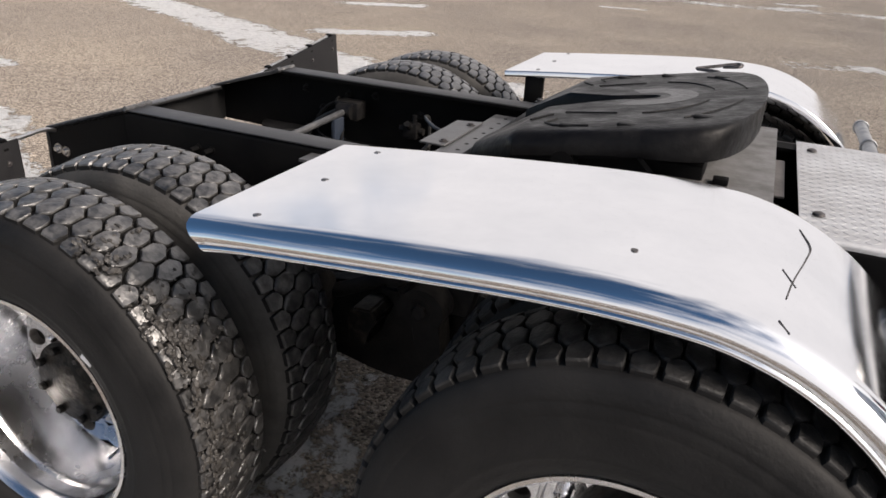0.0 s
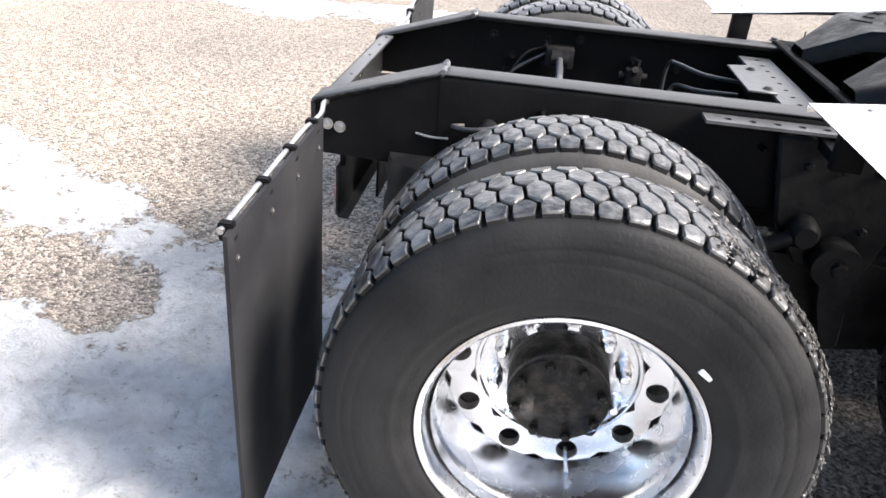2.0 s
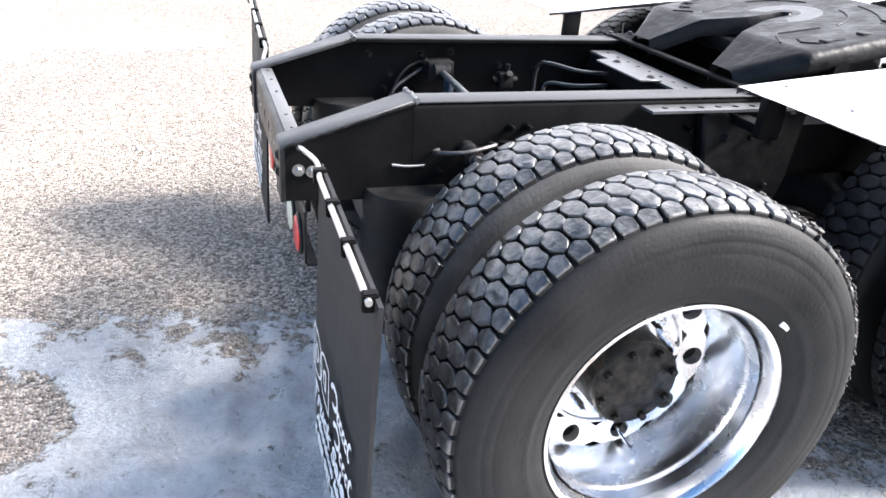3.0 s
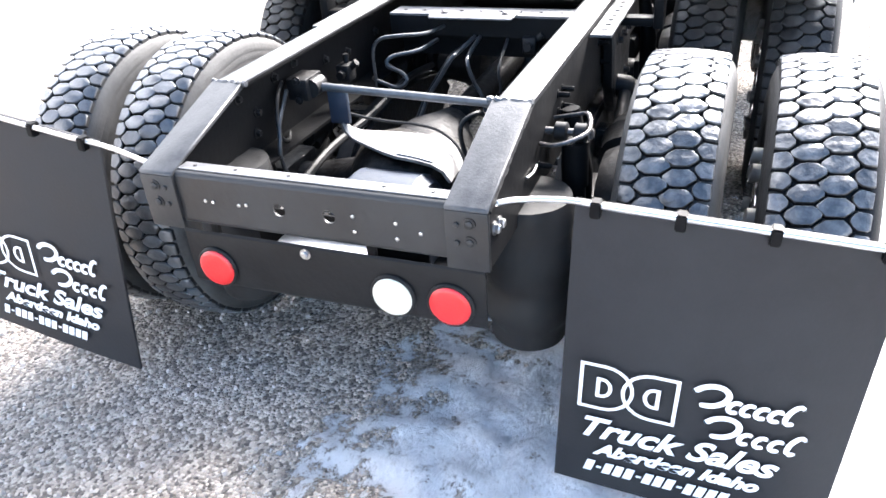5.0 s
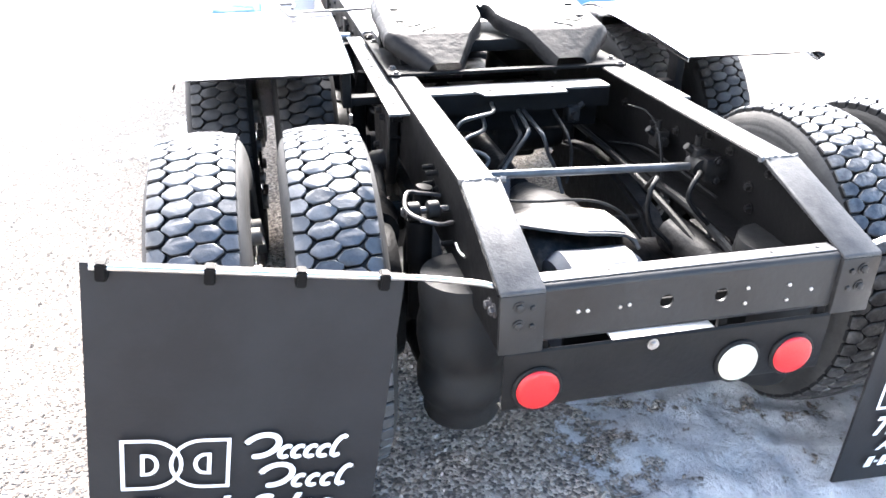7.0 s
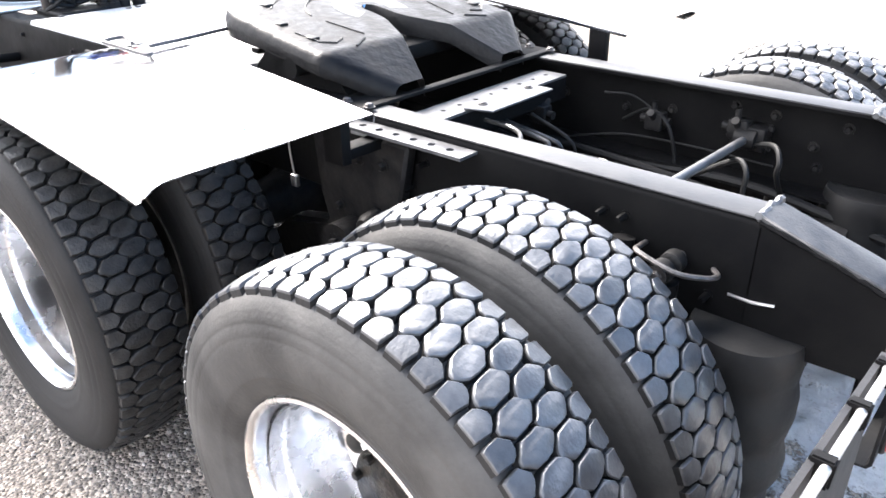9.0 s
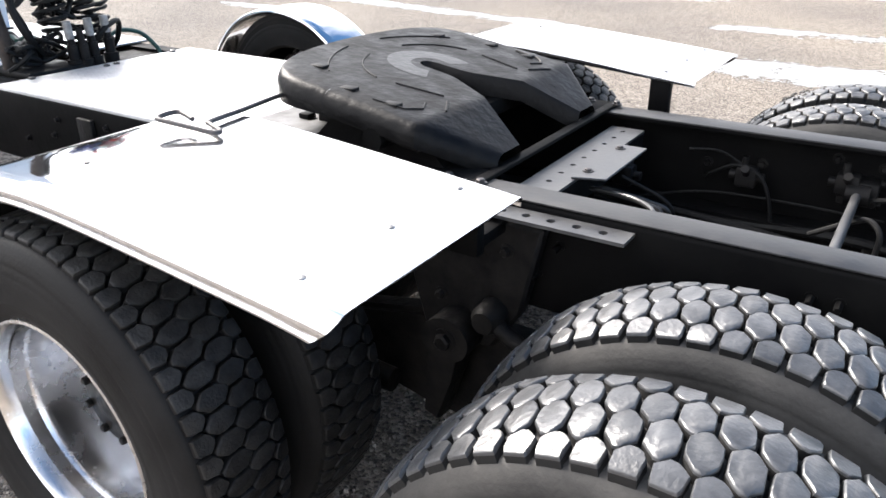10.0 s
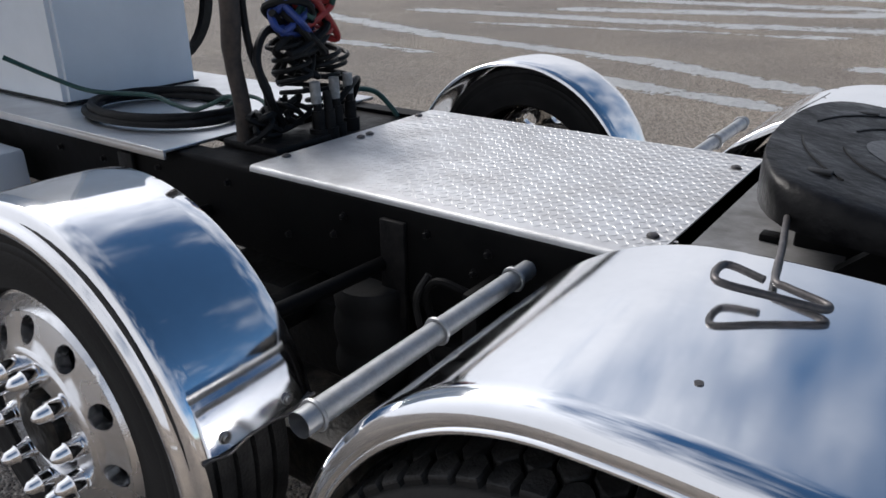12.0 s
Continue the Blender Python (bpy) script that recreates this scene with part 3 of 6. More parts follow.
def block(bm, radius, half, row, turn, rng):
    """One tread block: a long blunt six-sided piece, or a shoulder piece that runs down over the edge."""
    yc, hw, edge = ((-.812, .196, -1), (-.296, .366, 0), (.296, .366, 0), (.812, .196, 1))[row]
    yc, hw = yc * half, hw * half
    pitch = 2 * math.pi / BLOCKS
    if edge == 0:
        L, pt = pitch * .446, .52 * hw
        shape = [(-hw, -.20 * L), (-.86 * hw, -.44 * L), (-hw + pt, -.96 * L), (0, -L), (hw - pt, -.96 * L), (.86 * hw, -.44 * L),
                 (hw, -.20 * L), (hw, .20 * L), (.86 * hw, .44 * L), (hw - pt, .96 * L), (0, L), (-hw + pt, .96 * L), (-.86 * hw, .44 * L), (-hw, .20 * L)]
    else:
        L, pt = pitch * .432, .62 * hw
        shape = [(-1.10 * hw, -.24 * L), (-hw + .3 * pt, -.62 * L), (-hw + pt, -L), (hw * .70, -.95 * L), (hw, -L * .82), (hw, L * .82), (hw * .70, .95 * L), (-hw + pt, L), (-hw + .3 * pt, .62 * L), (-1.10 * hw, .24 * L)]
        if edge < 0:
            shape = [(-u, w) for u, w in reversed(shape)]
    shape = [(u, w + .17 * L * u / hw) if edge == 0 else (u, w) for u, w in shape]     # the middle blocks lie a little aslant
    shape = [(u + hw * rng.uniform(-.034, .034), w + L * rng.uniform(-.06, .06)) for u, w in shape]
    rise = rng.uniform(-.0022, .0006)
    rings = []
    for lev, grow in ((0, 1.04), (0.78, 1.0), (0.94, .975), (1.0, .91)):
        ring = []
        for u, w in shape:
            yy = yc + u * grow
            k = min(1.0, abs(yy) / half) ** 2
            top, low = radius + rise - .0105 * k, radius - .0245 - .013 * k
            if edge and abs(yy) > half * .94:
                top -= .0022
            rr = low + (top - low) * lev
            ring.append(bm.verts.new((rr * math.cos(turn + w * grow), yy, rr * math.sin(turn + w * grow))))
        rings.append(ring)
    m = len(shape)
    for n, (r0, r1) in enumerate(zip(rings, rings[1:])):
        for j in range(m):
            bm.faces.new((r0[j], r0[(j + 1) % m], r1[(j + 1) % m], r1[j])).material_index = 1 if n else 0
    bm.faces.new(rings[-1]).material_index = 1


def tread_mesh(radius, tread, mat):
    bm = bmesh.new()
    rng = random.Random(7)
    for row in range(4):
        for k in range(BLOCKS):
            block(bm, radius, tread / 2, row, (k + .5 * (row % 2)) * 2 * math.pi / BLOCKS, rng)
    return finish("tread", bm, [RUBBER, mat], 40)


def rib_mesh(radius, tread, mat):
    """A ribbed tread: plain ribs round the tyre with narrow grooves between them."""
    bm = bmesh.new()
    h, n = tread / 2, 5
    line = [(radius - .028, -h * 1.02), (radius - .008, -h), (radius - .003, -h + .006)]
    for k in range(1, n):
        y = -h + tread * k / n
        line += [(radius, y - .006), (radius - .012, y - .004), (radius - .012, y + .004), (radius, y + .006)]
    line += [(radius - .003, h - .006), (radius - .008, h), (radius - .028, h * 1.02)]
    lathe(bm, line, 72, mat=1)
    return finish("tread", bm, [RUBBER, mat], 40)


def block_meshes(radius, tread, mat):
    """A few variants of the block of each row, to be set round a tyre one by one."""
    out = []
    for row in range(4):
        for v in range(4):
            bm = bmesh.new()
            block(bm, radius, tread / 2, row, 0.0, random.Random(10 * row + v))
            out.append(finish("tread_block", bm, [RUBBER, mat], 40))
    return out


def holed_ring(bm, r0, r1, y0, y1, n, rc, rh, depth, seg=12):
    """A disc ring from r0 to r1 (rising from y0 to y1) with n round hand holes at radius rc that go depth inwards."""
    step = 2 * math.pi / n
    for k in range(n):
        mid = k * step
        ring, rim, back = [], [], []
        for j in range(seg):
            t = 2 * math.pi * (j + .5) / seg
            c, s = math.cos(t), math.sin(t)

            def put(r, a, d=0.0):
                y = y0 + (y1 - y0) * (r - r0) / (r1 - r0) - d
                return bm.verts.new((r * math.cos(a), y, r * math.sin(a)))
            ring.append(put(rc + rh * c, mid + rh * s / rc))
            back.append(put(rc + rh * c, mid + rh * s / rc, depth))
            q = max(abs(c), abs(s))
            c, s = c / q, s / q
            rim.append(put(rc + c * ((r1 - rc) if c > 0 else (rc - r0)), mid + s * step / 2))
        for j in range(seg):
            i = (j + 1) % seg
            bm.faces.new((ring[j], ring[i], rim[i], rim[j]))
            bm.faces.new((ring[i], ring[j], back[j], back[i]))
    bmesh.ops.remove_doubles(bm, verts=bm.verts, dist=1e-5)


def drive_rim_mesh():
    """A deep dished alloy drive wheel; the disc sits far in. y = 0 is the outer face of the rim's lip."""
    bm = bmesh.new()
    lathe(bm, [(0.286, -0.035), (0.2925, -0.022), (0.2945, -0.010), (0.291, -0.001), (0.284, 0.001), (0.277, -0.006), (0.274, -0.020), (0.2695, -0.036), (0.2665, -0.058),
               (0.2640, -0.070), (0.2585, -0.078), (0.2570, -0.090), (0.2570, -0.150), (0.2580, -0.162), (0.2575, -0.190), (0.2560, -0.210), (0.2545, -0.226)], 88)
    lathe(bm, [(0.2625, -0.040), (0.2620, -0.185), (0.276, -0.198), (0.2920, -0.204), (0.2945, -0.211), (0.290, -0.217), (0.272, -0.214), (0.262, -0.205), (0.2555, -0.226)], 72)
    holed_ring(bm, 0.190, 0.2545, -0.236, -0.226, 10, 0.2255, 0.0255, 0.026, 16)
    for f in bm.faces:
        c = f.calc_center_median()
        if c.y < -.237 and math.hypot(c.x, c.z) > .192:
            f.material_index = 1
    lathe(bm, [(0.190, -0.236), (0.186, -0.231), (0.180, -0.231), (0.176, -0.238), (0.112, -0.238), (0.100, -0.242)], 80)
    bmesh.ops.remove_doubles(bm, verts=bm.verts, dist=1e-5)
    return bm


def inner_rim_mesh():
    """The barrel of an inner dual wheel, with a lip at either end; its disc lies hidden against the outer wheel."""
    bm = bmesh.new()
    lathe(bm, [(0.262, -0.030), (0.276, -0.014), (0.2920, -0.012), (0.2945, -0.004), (0.290, 0.001), (0.272, -0.004), (0.256, -0.020), (0.252, -0.040), (0.252, -0.170), (0.256, -0.196),
               (0.272, -0.212), (0.290, -0.217), (0.2945, -0.212), (0.292, -0.204), (0.276, -0.200), (0.262, -0.186)], 72, closed=True)
    return bm


def front_rim_mesh():
    """An alloy wheel whose disc bulges outwards to the outer face."""
    bm = bmesh.new()
    lathe(bm, [(0.286, -0.035), (0.2925, -0.022), (0.2945, -0.010), (0.291, -0.001), (0.284, 0.001), (0.277, -0.006), (0.272, -0.016), (0.262, -0.018), (0.254, -0.006), (0.247, 0.004)], 80)
    holed_ring(bm, 0.178, 0.247, 0.030, 0.004, 10, 0.213, 0.0285, 0.03)
    lathe(bm, [(0.178, 0.030), (0.172, 0.036), (0.166, 0.038), (0.112, 0.038), (0.108, 0.034), (0.104, 0.010), (0.100, -0.02)], 80)
    bmesh.ops.remove_doubles(bm, verts=bm.verts, dist=1e-5)
    return bm


def hub_mesh():
    """The oily end of a drive axle: a drum with a flange and a shallow domed face."""
    bm = bmesh.new()
    lathe(bm, [(0.112, -0.240), (0.112, -0.172), (0.108, -0.166), (0.106, -0.150), (0.111, -0.147), (0.111, -0.136), (0.106, -0.131), (0.070, -0.129), (0.064, -0.124), (0.030, -0.122), (0, -0.122)], 40)
    return bm


def stud_mesh():
    bm = bmesh.new()
    bolt(bm, (0, 0, 0), (0, 1, 0), .0105, .016, washer=False)
    return bm


def nut_mesh(long):
    bm = bmesh.new()
    if long:
        tube(bm, [(0, 0, 0), (0, .006, 0), (0, .006, 0), (0, .030, 0), (0, .034, 0), (0, .052, 0), (0, .062, 0)], [.026, .026, .0215, .0215, .0180, .0150, .005], 10)
    else:
        tube(bm, [(0, 0, 0), (0, .004, 0), (0, .004, 0), (0, .026, 0), (0, .031, 0), (0, .046, 0), (0, .049, 0)], [.023, .022, .018, .018, .013, .0125, .009], 12)
    return bm


drive_tyre, dusty_hazy_tyre, pusher_tyre = drive_carcass(RUBBER), drive_carcass(DUSTHAZERUBBER), carcass_mesh(0.452, 0.255, RUBBER)
tread_clean, tread_muddy, tread_pusher = tread_mesh(TR, TREADW, TREAD), tread_mesh(TR, TREADW, MUDDY), rib_mesh(0.452, 0.222, DARKTREAD)
tread_shaded = tread_mesh(TR, TREADW, DARKTREAD)
loose_blocks = block_meshes(TR, TREADW, DUSTY)


def mesh_of(bm, mats, angle=38):
    ob = part("shape", bm, mats, None, angle=angle)
    me = ob.data
    bpy.data.objects.remove(ob)
    return me


rim_drive, rim_front, rim_inner = mesh_of(drive_rim_mesh(), [WHEEL, RIMDUST]), mesh_of(front_rim_mesh(), WHEEL), mesh_of(inner_rim_mesh(), RIMDUST)
stud_me = mesh_of(stud_mesh(), HUBMAT)
hub_me, nut_short, nut_long = mesh_of(hub_mesh(), HUBMAT), mesh_of(nut_mesh(False), CHROME), mesh_of(nut_mesh(True), CHROME)


def child(name, me, parent, m=None, label=""):
    ob = new(name, me)
    ob.parent = parent
    if m is not None:
        ob.matrix_basis = m
    return tagged(ob, label=label)


def wheel(x, z, face, side, spin, kind, tyre, tread, inset=0.0):
    """A wheel whose outer rim edge lies at y = side * face. kind: outer or inner drive wheel, or pusher wheel."""
    turn = Matrix.Translation((x, side * face, z)) @ Matrix.Rotation(0 if side > 0 else math.pi, 4, "Z") @ Matrix.Rotation(radians(spin), 4, "Y") @ Matrix.Scale(1.062 if kind == "pusher" else 1.0, 4)
    rim = child("wheel", {"pusher": rim_front, "outer": rim_drive, "inner": rim_inner}[kind], truck, turn, "dusty alloy inner dual wheel" if kind == "inner" else "polished alloy truck wheel with ten hand holes")
    put = Matrix.Translation((0, -.1095 if kind == "pusher" else -.108, 0))
    child("tyre", tyre, rim, put, "black truck tyre, dusty sidewall")
    if tread is None:
        for row in range(4):
            for k in range(BLOCKS):
                a = (k + .5 * (row % 2)) * 2 * math.pi / BLOCKS
                child("tread_block", loose_blocks[4 * row + (k * 7 + row) % 4], rim, put @ Matrix.Rotation(-a, 4, "Y"))
    else:
        tagged(child("tread", tread, rim, Matrix.Translation((0, -inset, 0)) @ put, "plain ribbed tread" if kind == "pusher" else "rows of six-sided rubber tread blocks"), kind="stuff")
    if kind == "outer":
        child("hub", hub_me, rim, label="oily black axle hub")
        for k in range(8):
            a = 2 * math.pi * (k + .5) / 8
            child("hub_stud", stud_me, rim, Matrix.Translation((0.094 * math.cos(a), -0.1305, 0.094 * math.sin(a))))
    for k in range(10):
        a = 2 * math.pi * (k + .5) / 10
        if kind == "outer":
            child("lug_nut", nut_short, rim, Matrix.Translation((0.143 * math.cos(a), -0.238, 0.143 * math.sin(a))))
        elif kind == "pusher":
            child("lug_nut", nut_long, rim, Matrix.Translation((0.140 * math.cos(a), 0.038, 0.140 * math.sin(a))))
    if kind == "pusher":
        bm = bmesh.new()
        lathe(bm, [(0.104, -0.02), (0.096, 0.012), (0.080, 0.016), (0.076, 0.050), (0.060, 0.056), (0, 0.056)], 32)
        part("hub", bm, HUBMAT, rim, "black hub cap")
    return rim


def mud_crumbs(rim, x, z):
    """Crumbs of mud pressed into the shoulder of a tyre, thickest towards its front."""
    rng = random.Random(41)
    solid = bmesh.new()
    bmesh.ops.create_icosphere(solid, subdivisions=1, radius=1.0)
    unit = [v.co.copy() for v in solid.verts]
    tris = [tuple(v.index for v in f.verts) for f in solid.faces]
    solid.free()
    verts, faces = [], []
    heaps = [rng.gauss(22, 22) for k in range(60)]
    for k in range(1000):
        a = radians(rng.choice(heaps) + rng.gauss(0, 2.2))
        y = -1.219 + min(.20, abs(rng.gauss(0, .07)))
        r = .0022 + .0060 * rng.random() ** 2.2
        rad = TR - rng.uniform(-.001, .010) - (.012 if y < -1.205 else 0)
        mid = Vector((x + rad * math.cos(a), y, z + rad * math.sin(a)))
        out, tan = Vector((math.cos(a), 0, math.sin(a))), Vector((-math.sin(a), 0, math.cos(a)))
        long, wide = rng.uniform(.8, 2.0), rng.uniform(.8, 1.6)
        n = len(verts)
        verts += [mid + (out * u.x * .7 + tan * u.y * long + Vector((0, u.z * wide, 0))) * r * rng.uniform(.65, 1.25) for u in unit]
        faces += [tuple(n + j for j in f) for f in tris]
    me = bpy.data.meshes.new("mud")
    me.from_pydata(verts, [], faces)
    me.materials.append(MUD)
    tagged(child("mud", me, rim, rim.matrix_basis.inverted(), "grey crumbs of dried mud in the tread"), kind="stuff")


WHEELS = {(0, -1): (.474, 1.228, -4.5), (0, 1): (.487, 1.209, 13.5), (1, -1): (.488, 1.210, -1.0), (1, 1): (.483, 1.210, -6.8)}     # height, outer face, turn
for (i, side), (z, face, spin) in WHEELS.items():
    x = AXLES[i]
    # front drive tyres take the tread with the fender's shade painted in
    rubber = tread_shaded if i else (tread_muddy if side < 0 else tread_clean)
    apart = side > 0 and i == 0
    outer = wheel(x, z, face, side, spin, "outer", dusty_hazy_tyre if apart else drive_tyre, None if apart else rubber, .007)
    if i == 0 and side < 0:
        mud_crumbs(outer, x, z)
    wheel(x, z, face - 0.340, side, 3 + 31 * i, "inner", dusty_hazy_tyre if i == 0 else drive_tyre, rubber)
PUSHER_X = {1: PUSHER[0], -1: PUSHER[0] + .055}     # the axle stands a little askew
for side in (1, -1):
    wheel(PUSHER_X[side] - .031, PUSHER[1] + .030, 1.200, side, 25, "pusher", pusher_tyre, tread_pusher)

# white printing on the side of one tyre
bm = bmesh.new()
box(bm, -.015, .015, -1.2392, -1.2352, -.0062, .0062, .001)
bmesh.ops.rotate(bm, verts=bm.verts, cent=(0, 0, 0), matrix=Matrix.Rotation(radians(35), 3, "Y"))
bmesh.ops.translate(bm, verts=bm.verts, vec=(.322, 0, .692))
part("tyre_mark", bm, WHITEINK, truck, "small white chalk mark")
bm = bmesh.new()
tube(bm, smooth_line([(.136, -.99, .255), (.138, -1.03, .246), (.141, -1.065, .243)], 3), .005, 8)
part("valve_stem", bm, CHROME, truck, "steel valve stem")


# -- frame --
def rail(side):
    """A channel with its web outside and rounded flanges that point inwards; its tail is cut down."""
    bm = bmesh.new()
    y, s = W * side, side
    fl, r = 0.092, 0.016
    sec = [(y - s * fl, TOP - .009), (y - s * fl, TOP)] + [(y - s * (r - r * math.sin(a)), TOP - r + r * math.cos(a)) for a in [k * math.pi / 8 for k in range(5)]] \
        + [(y - s * (r - r * math.sin(a)), BOTTOM + r - r * math.cos(a)) for a in [k * math.pi / 8 for k in range(4, -1, -1)]] \
        + [(y - s * fl, BOTTOM), (y - s * fl, BOTTOM + .009), (y - s * .009, BOTTOM + .012), (y - s * .009, TOP - .012)]
    prism(bm, sec, "x", KINK, 8.4)
    return part("frame_rail", bm, [FRAME], truck, "black painted steel channel rail")


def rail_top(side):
    """A thin lighter skin on the rail's top; sky sheen in its colour."""
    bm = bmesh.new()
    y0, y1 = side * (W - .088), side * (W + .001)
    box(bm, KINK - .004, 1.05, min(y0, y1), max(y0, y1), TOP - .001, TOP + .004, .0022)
    return part("rail_cap", bm, RAILTOP, truck, "grey top flange, sky sheen in its colour")


def rail_tail(side):
    """The dropped end of a rail: web, sloping wide cap and a closing plate, welded on."""
    s = side
    bm = bmesh.new()
    web = [(KINK + .002, BOTTOM + .004), (KINK + .002, TOP - .002), (TAIL, TAILZ - .008), (TAIL, .715)]
    ya, yb = s * (W - .012), s * W
    prism(bm, web, "y", min(ya, yb), max(ya, yb))
    tail = part("rail_tail", bm, FRAME, truck, "black plate at the cut-down end of the rail")
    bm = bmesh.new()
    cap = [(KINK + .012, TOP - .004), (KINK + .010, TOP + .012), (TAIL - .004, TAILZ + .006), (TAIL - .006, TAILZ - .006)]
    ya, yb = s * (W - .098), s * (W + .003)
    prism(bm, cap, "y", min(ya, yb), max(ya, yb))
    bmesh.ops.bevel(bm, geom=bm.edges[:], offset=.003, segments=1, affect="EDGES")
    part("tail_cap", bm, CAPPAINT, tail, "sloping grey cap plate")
    bm = bmesh.new()
    ya, yb = s * (W - .098), s * (W + .002)
    box(bm, TAIL - .007, TAIL + .006, min(ya, yb), max(ya, yb), .712, TAILZ - .004, .002)
    part("end_plate", bm, REARPAINT, tail)
    bm = bmesh.new()
    rng = random.Random(3)
    tube(bm, [(KINK + .006 + rng.uniform(-.004, .004), s * (W - .11 + .114 * k / 14), TOP + .006 + rng.uniform(-.002, .003)) for k in range(15)],
         [rng.uniform(.006, .0095) for _ in range(15)], 7)
    part("weld_bead", bm, TOPGREY, tail)
    bm = bmesh.new()
    tube(bm, [(KINK + .004 + (TAIL - KINK) * k / 30, s * (W + .003), TOP - .002 + (TAILZ - TOP) * k / 30 + rng.uniform(-.002, .002)) for k in range(31)],
         [rng.uniform(.003, .0062) for _ in range(31)], 6)
    part("weld_bead", bm, FRAME, tail)
    for dz in (.785, .83):
        bm = bmesh.new()
        bolt(bm, (TAIL - .007, s * (W - .040), dz), (-1, 0, 0), .010, .008)
        part("bolt", bm, REARPAINT, tail)
        bm = bmesh.new()
        bolt(bm, (TAIL - .007, s * (W - .070), dz - .004), (-1, 0, 0), .007, .006, washer=False)
        part("bolt", bm, REARPAINT, tail)
    for px, pz in ((-.60, .80), (-.565, .795)):
        bm = bmesh.new()
        bolt(bm, (px, s * W, pz), (0, s, 0), .011, .014)
        part("bolt", bm, DARKBOLT if s > 0 else BOLT, tail)


for side in (1, -1):
    rail(side)
    rail_top(side)
    rail_tail(side)

# rear beam between the tails
bm = bmesh.new()
r = .014
arc = [(-.636 + r - r * math.sin(a), .868 - r + r * math.cos(a)) for a in [k * math.pi / 8 for k in range(5)]]
lip = [(-.580, .868)] + arc
fold = [(-.636, .738)] + [(-.636 + r - r * math.cos(a), .738 - r * math.sin(a)) for a in [k * math.pi / 8 for k in range(1, 5)]] + [(-.560, .724)]
sheet(bm, [[Vector((x, y, z)) for x, z in lip] for y in (-.362, .362)], .006)
sheet(bm, [[Vector((x, y, z)) for x, z in fold] for y in (-.362, .362)], .006)
fs = plate_with_holes(bm, -.362, .362, .738, .854, [(-.066, .017), (.069, .017)], lambda u, v: (-.636, u, v), seg=20)
bmesh.ops.solidify(bm, geom=fs, thickness=.006)
beam = part("rear_beam", bm, [REARPAINT], truck, "black folded steel rear crossmember")
# lighter strip on the beam's top: its sky sheen is painted in
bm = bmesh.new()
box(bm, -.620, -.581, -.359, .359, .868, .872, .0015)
part("beam_cap", bm, TOPGREY, beam, "worn top flange, bright sheen in its colour")
for yy, zz in ((.280, .797), (.258, .796), (.182, .796), (.160, .799), (-.130, .806), (-.130, .766), (-.238, .802), (-.238, .762), (-.298, .784)):
    bm = bmesh.new()
    tube(bm, [(-.636, yy, zz), (-.639, yy, zz), (-.640, yy, zz)], [.0048, .0048, .0025], 8)
    part("rivet", bm, BOLT, beam, "small bright rivet")
for yy in (-.32, -.2, .2, .32, .05):
    bm = bmesh.new()
    tube(bm, [(-.598, yy, .872), (-.598, yy, .8745)], .005, 10)
    part("rivet", bm, DARKBOLT, beam)

# light panel
bm = bmesh.new()
sec = [(-.572, .664), (-.578, .668), (-.583, .662), (-.583, .512), (-.575, .500), (-.545, .497), (-.545, .503), (-.571, .506), (-.576, .514), (-.576, .658)]
prism(bm, sec, "y", -.425, .425)
panel = part("light_panel", bm, PANELPAINT, truck, "black steel tail light panel")
for yy in (-.13, .33, -.40):
    bm = bmesh.new()
    box(bm, -.575, -.562, yy - .012, yy + .012, .66, .735, .002)
    part("bracket", bm, FRAME, panel)
bm = bmesh.new()
box(bm, -.500, -.492, -.25, .25, .50, .715, .002)
part("panel_back", bm, FRAME, panel)
bm = bmesh.new()
box(bm, -.570, -.44, -.118, .150, .652, .657, .001)
part("shelf_plate", bm, DECKALU, panel, "bright flat shelf behind the light panel")


def lamp(yy, mat, name, label):
    bm = bmesh.new()
    lathe(bm, [(.062, 0), (.062, .005), (.058, .009), (.053, .009), (.053, .003)], 40)
    bmesh.ops.rotate(bm, verts=bm.verts, cent=(0, 0, 0), matrix=Matrix.Rotation(radians(90), 3, "Z"))
    bmesh.ops.translate(bm, verts=bm.verts, vec=(-.583, yy, .562))
    part("lamp_grommet", bm, HOSE, panel, "black rubber grommet")
    bm = bmesh.new()
    lathe(bm, [(.0535, .002), (.0535, .010), (.050, .0135), (.042, .0150), (.020, .0155), (0, .0155)], 40)
    bmesh.ops.rotate(bm, verts=bm.verts, cent=(0, 0, 0), matrix=Matrix.Rotation(radians(90), 3, "Z"))
    bmesh.ops.translate(bm, verts=bm.verts, vec=(-.583, yy, .562))
    part(name, bm, mat, panel, label)


lamp(.341, REDLENS, "tail_light", "round red tail light lens")
lamp(-.182, CLEARLENS, "reverse_light", "round white reverse light lens")
lamp(-.335, REDLENS, "tail_light", "round red tail light lens")
bm = bmesh.new()
bolt(bm, (-.583, .055, .645), (-1, 0, 0), .010, .010)
part("bolt", bm, BOLT, panel)

